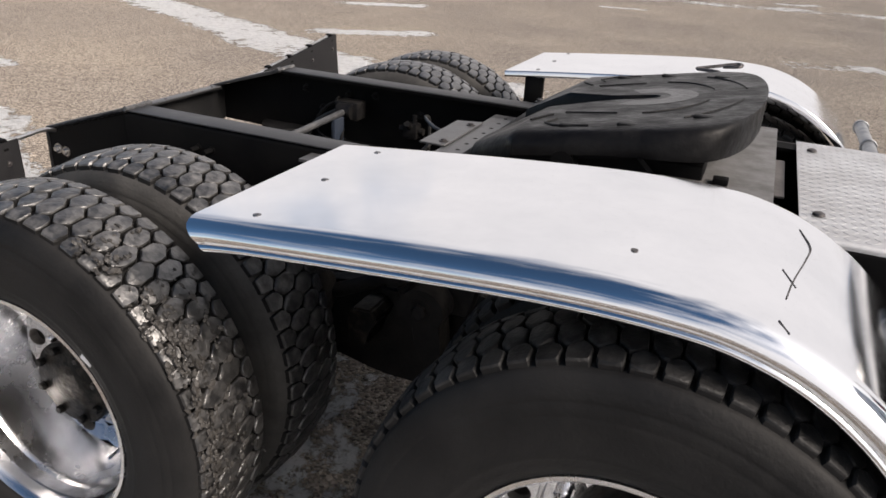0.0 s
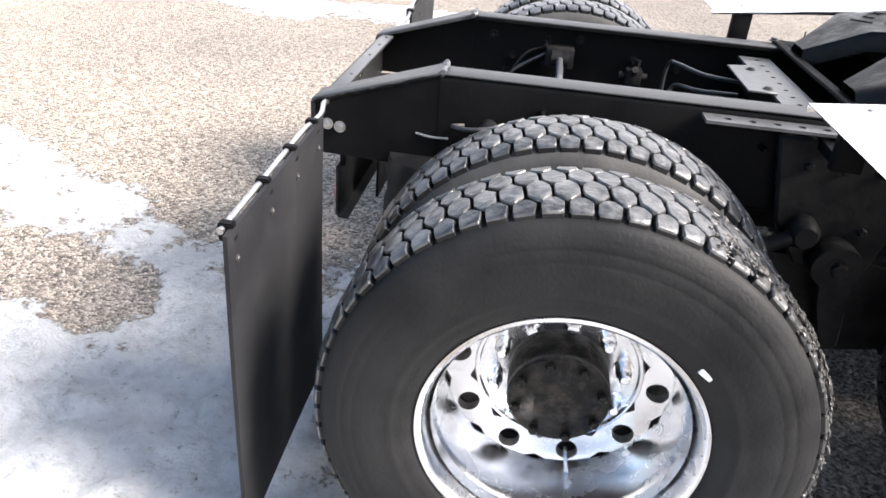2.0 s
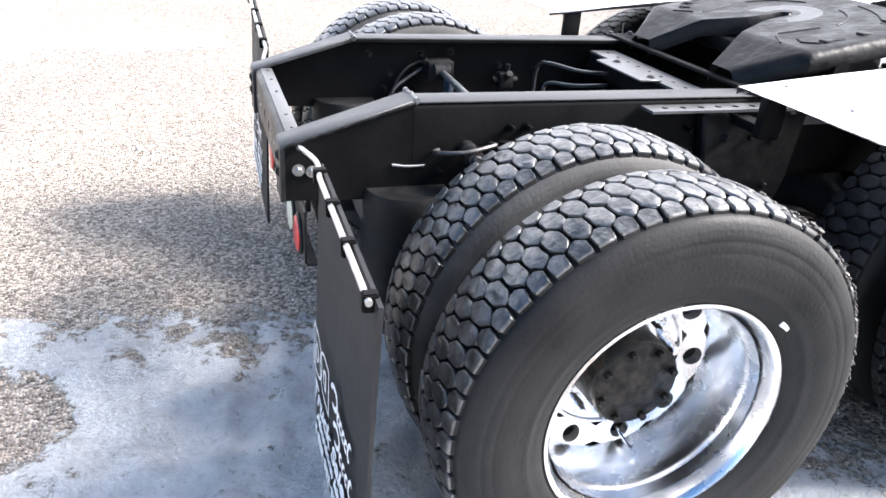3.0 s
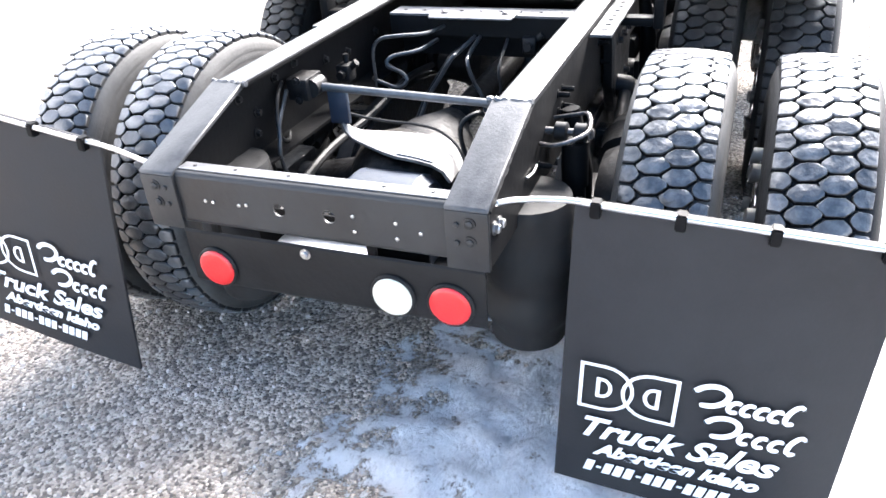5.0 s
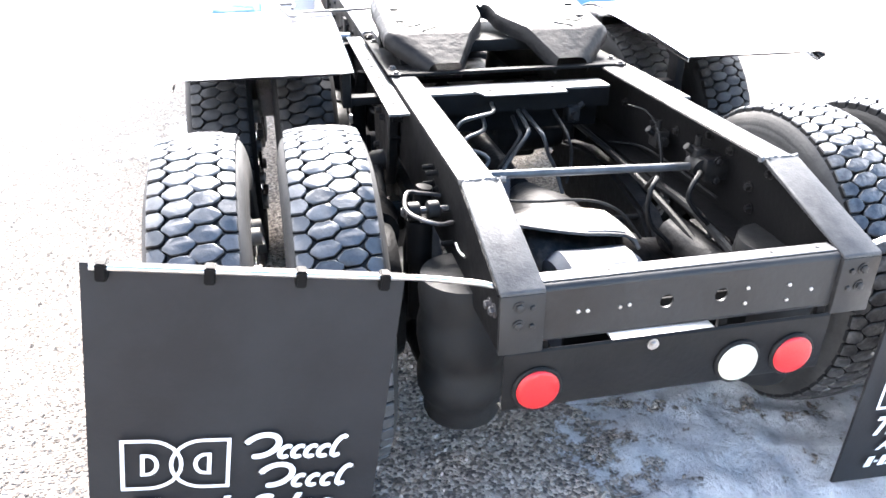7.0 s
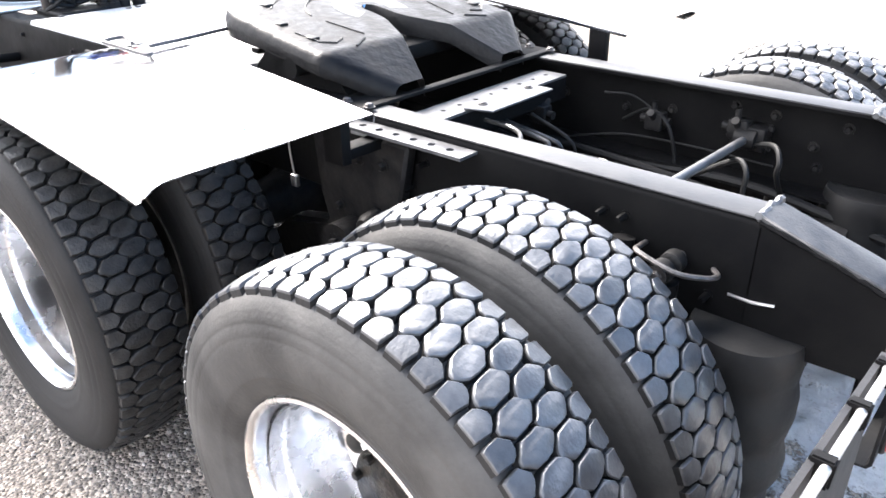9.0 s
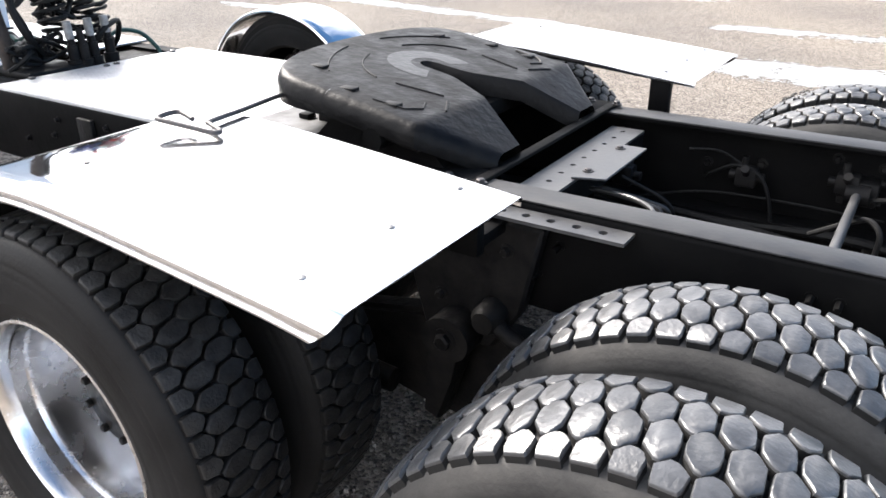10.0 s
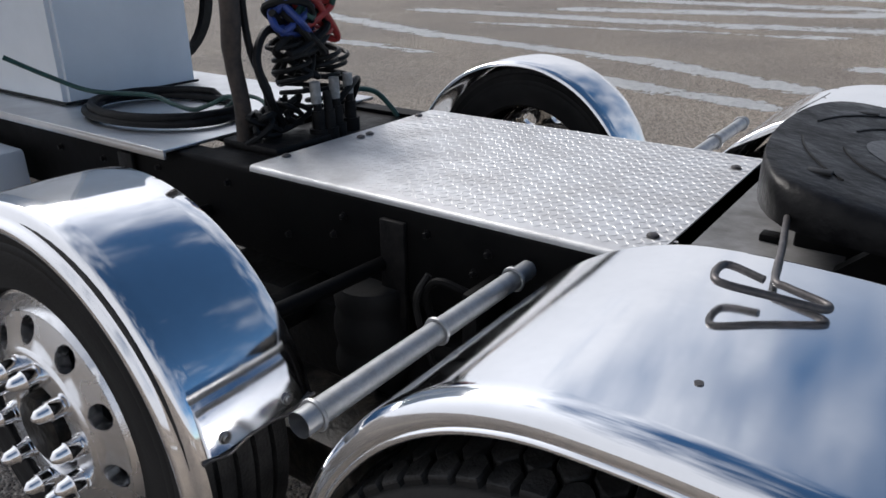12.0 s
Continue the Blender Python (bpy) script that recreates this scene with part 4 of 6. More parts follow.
# cross member with its tab behind the fifth wheel
bm = bmesh.new()
holes = [(-.30 + .075 * k, .008) for k in range(9)]
fs = plate_with_holes(bm, -.345, .345, .640, .745, holes, lambda u, v: (v, u, .938))
bmesh.ops.solidify(bm, geom=fs, thickness=.008)
# webs stay black; the top leg's sheen is in its lighter colour
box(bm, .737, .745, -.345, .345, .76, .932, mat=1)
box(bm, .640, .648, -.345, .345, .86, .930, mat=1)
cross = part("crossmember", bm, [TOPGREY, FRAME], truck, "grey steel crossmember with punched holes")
bm = bmesh.new()
prism(bm, [(.565, .158), (.650, .185), (.650, -.15), (.565, -.150)], "z", .939, .945)
bmesh.ops.bevel(bm, geom=bm.edges[:], offset=.0015, segments=1, affect="EDGES")
part("tab_plate", bm, TOPGREY, cross, "grey bolted tab plate")
for yy in (-.11, .12):
    bm = bmesh.new()
    bolt(bm, (.63, yy, .945), (0, 0, 1), .010, .008)
    part("bolt", bm, DARKBOLT, cross)
for xx, zz in ((1.75, .72), (2.95, .95), (4.2, .72)):
    bm = bmesh.new()
    box(bm, xx - .04, xx + .04, -W + .01, W - .01, zz - .02, zz, .004)
    box(bm, xx - .04, xx - .032, -W + .01, W - .01, zz - .16 if zz > .9 else zz - .02, zz, 0)
    part("crossmember", bm, FRAME, truck, "black frame crossmember")


def slotted_angle(side):
    """The mounting angle beside the rail, punched with round holes along its top leg."""
    s = side
    bm = bmesh.new()
    holes = [(.438 + .0605 * k, .0105) for k in range(20)]
    fs = plate_with_holes(bm, .380, 1.64, .462, .528, holes, lambda u, v: (u, s * v, .953))
    bmesh.ops.solidify(bm, geom=fs, thickness=.008)
    ya, yb = s * .459, s * .467
    box(bm, .640, 1.64, min(ya, yb), max(ya, yb), .88, .949)
    part("mounting_angle", bm, [TOPGREY], truck, "grey steel mounting angle with a row of holes")


for side in (1, -1):
    slotted_angle(side)

for s in (1, -1):
    bm = bmesh.new()
    prism(bm, [(.57, .93), (.95, .93), (.93, .72), (.89, .58), (.70, .58), (.62, .70)], "y", min(s * .462, s * .505), max(s * .462, s * .505))
    prism(bm, [(.735, .64), (.840, .64), (.835, .50), (.862, .375), (.812, .355), (.770, .50)], "y", min(s * .500, s * .572), max(s * .500, s * .572))
    bmesh.ops.bevel(bm, geom=bm.edges[:], offset=.008, segments=1, affect="EDGES")
    for px, pz in ((.66, .86), (.75, .86), (.84, .86), (.70, .70), (.84, .70)):
        bolt(bm, (px, s * .505, pz), (0, s, 0), .012, .018)
    eye = [(.784 + .066 * math.cos(t), .618 + .060 * math.sin(t)) for t in [2 * math.pi * k / 18 for k in range(18)]]
    prism(bm, eye, "y", min(s * .495, s * .582), max(s * .495, s * .582))
    bolt(bm, (.784, s * .582, .618), (0, s, 0), .022, .020)
    part("suspension_hanger", bm, GREASE, truck, "black cast suspension hanger bolted to the rail")
for s in (1, -1):
    bm = bmesh.new()
    prism(bm, [(.20, .44), (.34, .55), (.60, .60), (.92, .60), (1.16, .55), (1.30, .44), (1.16, .34), (.92, .29), (.60, .29), (.34, .34)], "y", min(s * .375, s * .455), max(s * .375, s * .455))
    bmesh.ops.bevel(bm, geom=bm.edges[:], offset=.015, segments=2, affect="EDGES")
    part("equalizer_beam", bm, GREASE, truck, "greasy black beam between the drive axles")
    bm = bmesh.new()
    prism(bm, [(.560, .455), (.553, .535), (.572, .566), (.630, .570), (.650, .545), (.640, .520), (.622, .505), (.618, .455)], "y", min(s * .456, s * .570), max(s * .456, s * .570))
    bmesh.ops.bevel(bm, geom=bm.edges[:], offset=.006, segments=2, affect="EDGES")
    part("bump_stop", bm, HUBMAT, truck, "dusty black cast stop block")
    bm = bmesh.new()
    tube(bm, [(.690, s * .500, .690), (.690, s * .545, .685), (.690, s * .565, .685)], [.040, .040, .028], 18)
    tube(bm, [(.690, s * .535, .685), (.52, s * .545, .60), (.30, s * .545, .53)], .022, 10)
    part("torque_rod", bm, GREASE, truck, "greasy torque rod with a round bushing")
bm = bmesh.new()
prism(bm, [(.682, .942), (.782, .942), (.782, .866), (.765, .868), (.690, .915)], "y", .497, .503)
part("gusset", bm, PIPE, truck, "small bright gusset plate under the mounting angle")

# panhard bar across the frame, with its end brackets
bm = bmesh.new()
tube(bm, [(.03, .33, .862), (.03, -.37, .838)], .0125, 14)
bar = part("track_rod", bm, TOPGREY, truck, "grey steel track rod between the rails")
for yy, zz in ((.335, .862), (-.375, .838)):
    bm = bmesh.new()
    tube(bm, [(.0, yy, zz), (.06, yy, zz)], .030, 16)
    box(bm, -.02, .08, min(yy, yy * 1.22), max(yy, yy * 1.22), zz - .035, zz + .035, .006)
    for dz in (-.03, .03):
        bolt(bm, (-.02, yy * 1.1, zz + dz), (-1, 0, 0), .010, .012)
    part("rod_end", bm, GREASE, bar, "greasy rod end bracket")
bm = bmesh.new()
box(bm, .028, .046, .228, .296, .740, .850, .004)
part("bar_bracket", bm, DRUM, bar, "blue-grey bracket plate")
bm = bmesh.new()
arch = [(.250, .748, .020, .052), (.238, .728, .014, .056), (.205, .716, -.006, .066), (.140, .713, -.040, .078), (.075, .712, -.072, .084), (.020, .710, -.092, .086),
        (-.050, .706, -.098, .084), (-.100, .696, -.098, .078), (-.135, .676, -.094, .070), (-.155, .640, -.088, .062)]
sheet(bm, [[Vector((.5 * (a + b) + .5 * (b - a) * k, y, z - .006 * k * k)) for k in (-1, -.5, 0, .5, 1)] for y, z, a, b in arch], .010)
saddle = part("axle_saddle", bm, DUSTPALE, truck, "pale dusty bracket arched over the axle")
bm = bmesh.new()
sheet(bm, [[Vector((.5 * (a + b) + .44 * (b - a) * k, y, z + .0055 - .006 * k * k)) for k in (-1, -.5, 0, .5, 1)] for y, z, a, b in arch[5:8]], .003)
part("tag", bm, DECKALU, saddle, "plain bright metal plate on the bracket")


# -- axles, springs, hoses under and between the rails --
def axle(x):
    bm = bmesh.new()
    lathe(bm, [(.055, -.86), (.062, -.55), (.075, -.30), (.13, -.20), (.185, -.10), (.205, 0.0), (.205, .05), (.17, .14), (.10, .24), (.068, .40), (.058, .86)], 28)
    bmesh.ops.translate(bm, verts=bm.verts, vec=(x, 0.03, AXLE_Z))
    ax = part("axle", bm, GREASE, truck, "greasy black drive axle housing")
    bm = bmesh.new()
    tube(bm, [(x + .10, .04, AXLE_Z + .03), (x + .20, .04, AXLE_Z + .07), (x + .30, .04, AXLE_Z + .10), (x + .36, .04, AXLE_Z + .11)], [.19, .15, .085, .06], 18)
    part("differential", bm, GREASE, ax, "cast differential carrier")
    bm = bmesh.new()
    lathe(bm, [(.150, -.155), (.185, -.115), (.2075, -.05), (.2085, .02), (.2085, .09), (.196, .14), (.165, .185)], 36)
    bmesh.ops.translate(bm, verts=bm.verts, vec=(x, 0.03, AXLE_Z))
    part("axle_cover", bm, HUBMAT, ax, "dusty black cast axle cover")
    for s in (1, -1):
        bm = bmesh.new()
        lathe(bm, [(.07, .56), (.20, .57), (.215, .60), (.215, .78), (.20, .80), (.07, .80)], 32)
        bmesh.ops.scale(bm, vec=(1, s, 1), verts=bm.verts)
        bmesh.ops.translate(bm, verts=bm.verts, vec=(x, 0, AXLE_Z - .008))
        part("brake_drum", bm, GREASE, ax, "black brake drum")
        bm = bmesh.new()
        cx, cy, cz = x + .30, s * .60, AXLE_Z + .10
        tube(bm, [(cx - .13, cy, cz), (cx - .12, cy, cz), (cx - .02, cy, cz), (cx, cy, cz), (cx + .02, cy, cz), (cx + .11, cy, cz), (cx + .12, cy, cz)], [.05, .078, .082, .092, .082, .078, .05], 18)
        tube(bm, [(cx - .30, cy, cz - .06), (cx - .12, cy, cz)], .014, 8)
        part("brake_chamber", bm, GREASE, ax, "black brake chamber")
        bm = bmesh.new()
        box(bm, x - .10, x + .10, s * .52 - .05, s * .52 + .05, AXLE_Z - .08, AXLE_Z + .09, .012)
        tube(bm, [(x - .42, s * .50, AXLE_Z - .12), (x, s * .52, AXLE_Z - .10), (x + .26, s * .50, AXLE_Z - .06)], [.035, .05, .03], 12)
        part("suspension_arm", bm, GREASE, ax, "black suspension arm")
        bm = bmesh.new()
        tube(bm, [(x - .13, s * .53, AXLE_Z + .02), (x - .13, s * .53, AXLE_Z + .20), (x - .13, s * .50, AXLE_Z + .38)], [.034, .034, .024], 12)
        part("shock_absorber", bm, FRAME, ax, "black shock absorber")
    return ax


for x in AXLES:
    axle(x)
bm = bmesh.new()
tube(bm, [(AXLES[0] + .42, .04, .60), (AXLES[1] - .2, .04, .60)], .05, 16)
part("drive_shaft", bm, GREASE, truck, "black propeller shaft")
bm = bmesh.new()
tube(bm, [(AXLES[1] + .4, .03, .62), (4.6, .0, .70)], .055, 16)
part("drive_shaft", bm, GREASE, truck, "black propeller shaft")


def air_spring(x, y, z0, z1, r):
    """A rolling-lobe air spring: top plate, bulging bellows, waisted piston."""
    bm = bmesh.new()
    h = z1 - z0
    prof = [(0, 0), (r * .86, 0), (r * .90, .03 * h), (r * .88, .10 * h), (r * .95, .15 * h), (r * 1.04, .22 * h), (r * 1.05, .30 * h), (r * .98, .38 * h), (r * .94, .42 * h), (r * .99, .47 * h),
            (r * 1.04, .56 * h), (r * 1.03, .68 * h), (r * .96, .76 * h), (r * .97, .80 * h), (r * 1.0, .90 * h), (r * .97, .97 * h), (r * .94, h), (0, h)]
    n = 32
    rings = [[bm.verts.new((x + q * math.cos(2 * math.pi * k / n), y + q * math.sin(2 * math.pi * k / n), z0 + zz)) for k in range(n)] if q else None for q, zz in prof]
    for a, b in zip(rings, rings[1:]):
        if a and b:
            for k in range(n):
                bm.faces.new((a[k], a[(k + 1) % n], b[(k + 1) % n], b[k]))
    bm.faces.new(rings[1][::-1])
    bm.faces.new(rings[-2])
    return part("air_spring", bm, BELLOWS, truck, "black rubber air spring")


for s in (1, -1):
    air_spring(-.31, s * .452, .315, .74, .118)
    air_spring(2.38, s * .47, .42, .74, .105)
    bm = bmesh.new()
    tube(bm, [(-.15, s * .535, .825), (-.148, s * .537, .70), (-.148, s * .537, .70), (-.13, s * .54, .52)], [.036, .036, .029, .029], 16)
    shock = part("shock_absorber", bm, FRAME, truck, "black upright shock absorber beside the rail")
    for yy in (.500, .552):
        bm = bmesh.new()
        tube(bm, [(-.155, s * (yy - .018), .850), (-.155, s * (yy - .014), .850), (-.155, s * (yy + .014), .850), (-.155, s * (yy + .018), .850)], [.018, .025, .025, .018], 16)
        part("bushing", bm, HOSE, shock, "black rubber bushing")
    bm = bmesh.new()
    tube(bm, [(-.155, s * .458, .850), (-.155, s * .585, .850)], .010, 10)
    bolt(bm, (-.155, s * .572, .850), (0, s, 0), .014, .012)
    part("mount_pin", bm, DARKBOLT, shock, "dark steel mounting pin")
    bm = bmesh.new()
    tube(bm, smooth_line([(-.075, s * .462, .855), (-.088, s * .520, .872), (-.105, s * .560, .882), (-.190, s * .578, .872), (-.238, s * .545, .862), (-.248, s * .500, .850), (-.225, s * .462, .842)], 4), .0058, 8)
    part("strap", bm, DARKBOLT, shock, "bent steel strap round the mount")
    for k, (px, pz) in enumerate(((-.02, .90), (.03, .90), (-.02, .85), (.03, .85), (.55, .88), (.60, .80), (-.22, .78), (.9, .86))):
        bm = bmesh.new()
        bolt(bm, (px, s * W, pz), (0, s, 0), .008, .034)
        part("frame_bolt", bm, FRAME, truck)
    for px, pz in ((-.02, .90), (.10, .91), (-.14, .83), (-.16, .77), (.30, .86), (.46, .84), (-.22, .90), (.70, .85)):
        bm = bmesh.new()
        bolt(bm, (px, s * (W - .0095), pz), (0, -s, 0), .011, .016)
        part("frame_bolt", bm, GREASE, truck)

lines = [("air_line", GREYHOSE, .0065, [(.40, .315, .70), (.40, .310, .757), (.40, .309, .860), (.405, .283, .904), (.42, .225, .915), (.50, .148, .905), (.62, .12, .90)]),
         ("air_line", GREYHOSE, .0075, [(.42, .33, .76), (.40, .30, .757), (.39, .221, .740), (.40, .188, .763), (.41, .210, .788), (.42, .268, .809), (.44, .257, .835), (.50, .179, .843), (.62, .15, .85)]),
         ("air_line", GREYHOSE, .0075, [(.64, .01, .86), (.50, .022, .845), (.45, .036, .831), (.45, .084, .759), (.44, .126, .695), (.40, .15, .62)]),
         ("air_line", HOSE, .008, [(.64, .03, .84), (.52, .05, .83), (.47, .056, .815), (.46, .104, .745), (.45, .145, .68), (.40, .17, .60)]),
         ("air_line", GREYHOSE, .0072, [(.64, -.01, .86), (.50, -.016, .838), (.45, -.026, .817), (.45, -.045, .758), (.45, -.078, .695), (.42, -.10, .61)]),
         ("air_line", HOSE, .006, [(.62, -.12, .86), (.48, -.13, .80), (.46, -.14, .72), (.44, -.12, .64)]),
         ("air_line", HOSE, .0078, [(.12, -.26, .74), (.02, -.23, .81), (-.02, -.215, .826), (-.05, -.184, .805), (-.05, -.181, .752), (-.05, -.203, .688), (-.05, -.255, .637), (-.04, -.30, .58)]),
         ("air_line", HOSE, .0080, [(.06, -.40, .80), (-.06, -.330, .850), (-.10, -.285, .825), (-.10, -.282, .79), (-.10, -.315, .745), (-.10, -.360, .70), (-.10, -.374, .665), (-.11, -.358, .615)]),
         ("air_line", HOSE, .006, [(.0, .435, .88), (-.08, .405, .862), (-.13, .388, .80), (-.125, .385, .745), (-.07, .40, .715), (-.02, .425, .72)]),
         ("air_line", GREYHOSE, .007, [(-.02, .41, .86), (-.12, .385, .80), (-.15, .375, .76), (-.17, .37, .70), (-.16, .36, .62)]),
         ("air_line", HOSE, .006, [(.46, -.43, .80), (.36, -.40, .86), (.28, -.38, .83), (.24, -.38, .70), (.26, -.34, .60)]),
         ("air_line", HOSE, .004, [(.64, -.36, .72), (.44, -.40, .76), (.20, -.40, .77), (-.05, -.41, .76)]),
         ("air_line", HOSE, .0035, [(.50, -.36, .90), (.42, -.385, .90), (.36, -.40, .87), (.33, -.40, .85)]),
         ("air_line", HOSE, .014, [(.9, .30, .66), (.6, .28, .70), (.3, .30, .66), (0, .32, .64), (-.4, .28, .60)]),
         ("air_line", HOSE, .015, [(1.0, -.36, .70), (.5, -.38, .68), (0, -.37, .70), (-.4, -.36, .64)]),
         ("air_line", HOSE, .012, [(1.0, -.32, .72), (.5, -.34, .70), (0, -.33, .66), (-.4, -.32, .58)]),
         ("air_line", HOSE, .0050, [(.04, .30, .80), (.06, .24, .765), (.07, .12, .745), (.07, .02, .742), (.05, -.07, .735), (.02, -.14, .70), (-.02, -.19, .63)])]
for nm, mt, rr, pts in lines:
    bm = bmesh.new()
    tube(bm, smooth_line(pts, 6), rr, 8)
    part(nm, bm, mt, truck, "black rubber air hose" if mt is HOSE else "grey nylon air line")
for cx, cy, cz, sx in ((.30, .37, .82, 1), (.06, -.39, .86, -1), (.33, -.40, .83, -1), (.64, -.20, .84, 1)):
    bm = bmesh.new()
    box(bm, cx - .03, cx + .03, cy - .025, cy + .025, cz - .03, cz + .03, .008)
    tube(bm, [(cx - .05, cy, cz), (cx + .05, cy, cz)], .014, 10)
    tube(bm, [(cx, cy, cz), (cx, cy - .045 * sx, cz + .035)], .012, 10)
    tube(bm, [(cx + .01, cy, cz + .02), (cx + .01, cy, cz + .06)], .010, 8)
    part("air_valve", bm, GREASE, truck, "small air valve with fittings")
bm = bmesh.new()
tube(bm, [(.36, -.42, .52), (.36, .42, .52)], .012, 8)
tube(bm, [(-.30, -.36, .60), (.05, -.34, .60)], .06, 14)
part("brake_chamber", bm, GREASE, truck, "black brake chamber")
bm = bmesh.new()
lathe(bm, [(0, -.14), (.15, -.13), (.175, -.10), (.175, .10), (.15, .13), (0, .14)], 32)
bmesh.ops.translate(bm, verts=bm.verts, vec=(-.17, .02, .50))
part("air_tank", bm, DRUM, truck, "dark blue air tank")
# added plate: covers bright ground where deep shade should lie
bm = bmesh.new()
box(bm, -.28, .02, -.40, .40, .375, .395, .005)
part("tank_shelf", bm, GREASE, truck, "added black plate that darkens the space under the tank")


# cylinders added, and the trailing arm widened, to hide bright ground below
for s in (1, -1):
    bm = bmesh.new()
    tube(bm, [(1.72, s * .40, .56), (2.02, s * .40, .56), (2.08, s * .40, .56)], [.11, .11, .06], 20)
    part("air_reservoir", bm, FRAME, truck, "added black cylinder that fills the dark underside")
    bm = bmesh.new()
    box(bm, 1.72, 2.66, s * .68 - .13, s * .68 + .13, .30, .47, .02)
    tube(bm, [(1.78, s * .60, .40), (1.78, s * .60, .60)], .05, 12)
    part("trailing_arm", bm, HUBMAT, truck, "dusty black trailing arm of the pusher axle")
    bm = bmesh.new()
    box(bm, 1.96, 2.00, min(s * .462, s * .60), max(s * .462, s * .60), .60, .86, .006)
    tube(bm, smooth_line([(2.0, s * .56, .84), (2.08, s * .58, .86), (2.12, s * .57, .80), (2.10, s * .55, .70)], 5), .010, 8)
    part("hanger_bracket", bm, FRAME, truck, "black hanger bracket")
# added block between the rails, keeps the underside dark
bm = bmesh.new()
box(bm, 1.62, 3.15, -.44, .44, .30, .60, .04)
part("transfer_housing", bm, GREASE, truck, "added greasy black block that darkens the space between the rails")


bm = bmesh.new()
tube(bm, smooth_line([(.92, .60, 1.0), (.925, .605, .90), (.92, .60, .80)], 4), .003, 6)
box(bm, .908, .932, .592, .606, .765, .800, .003)
part("dangling_clip", bm, BOLT, truck, "small bright clip hanging on a wire")


for s in (1, -1):
    for px, pz in ((2.02, .90), (2.06, .84), (2.20, .91), (2.48, .90), (2.52, .84), (2.70, .80), (2.95, .91), (3.30, .90), (3.34, .84), (3.62, .88), (3.90, .88)):
        bm = bmesh.new()
        bolt(bm, (px, s * W, pz), (0, s, 0), .008, .014)
        part("frame_bolt", bm, GREASE, truck)
    for px in (2.30, 3.46):
        bm = bmesh.new()
        box(bm, px - .04, px + .04, min(s * .461, s * .478), max(s * .461, s * .478), .62, .93, .005)
        part("frame_bracket", bm, GREASE, truck, "greasy bracket on the rail")
    bm = bmesh.new()
    tube(bm, smooth_line([(2.12, s * .56, .86), (2.14, s * .585, .80), (2.13, s * .575, .70), (2.11, s * .56, .62)], 5), .009, 8)
    part("air_line", bm, HOSE, truck, "black rubber air hose")


for s in (1, -1):
    bm = bmesh.new()
    tube(bm, smooth_line([(-.352, s * .462, .805), (-.31, s * .466, .800), (-.262, s * .462, .799)], 4), .0035, 7)
    part("brake_line", bm, STEEL, truck, "short bright brake line on the rail")


# -- mud flaps --
def letters(text, size, shear=0.0, bold=0.0):
    cu = bpy.data.curves.new("text", "FONT")
    cu.body, cu.size, cu.shear, cu.offset, cu.extrude = text, size, shear, bold, 0.0006
    ob = bpy.data.objects.new("text", cu)
    scene.collection.objects.link(ob)
    me = bpy.data.meshes.new_from_object(ob.evaluated_get(bpy.context.evaluated_depsgraph_get()))
    bpy.data.objects.remove(ob)
    return me


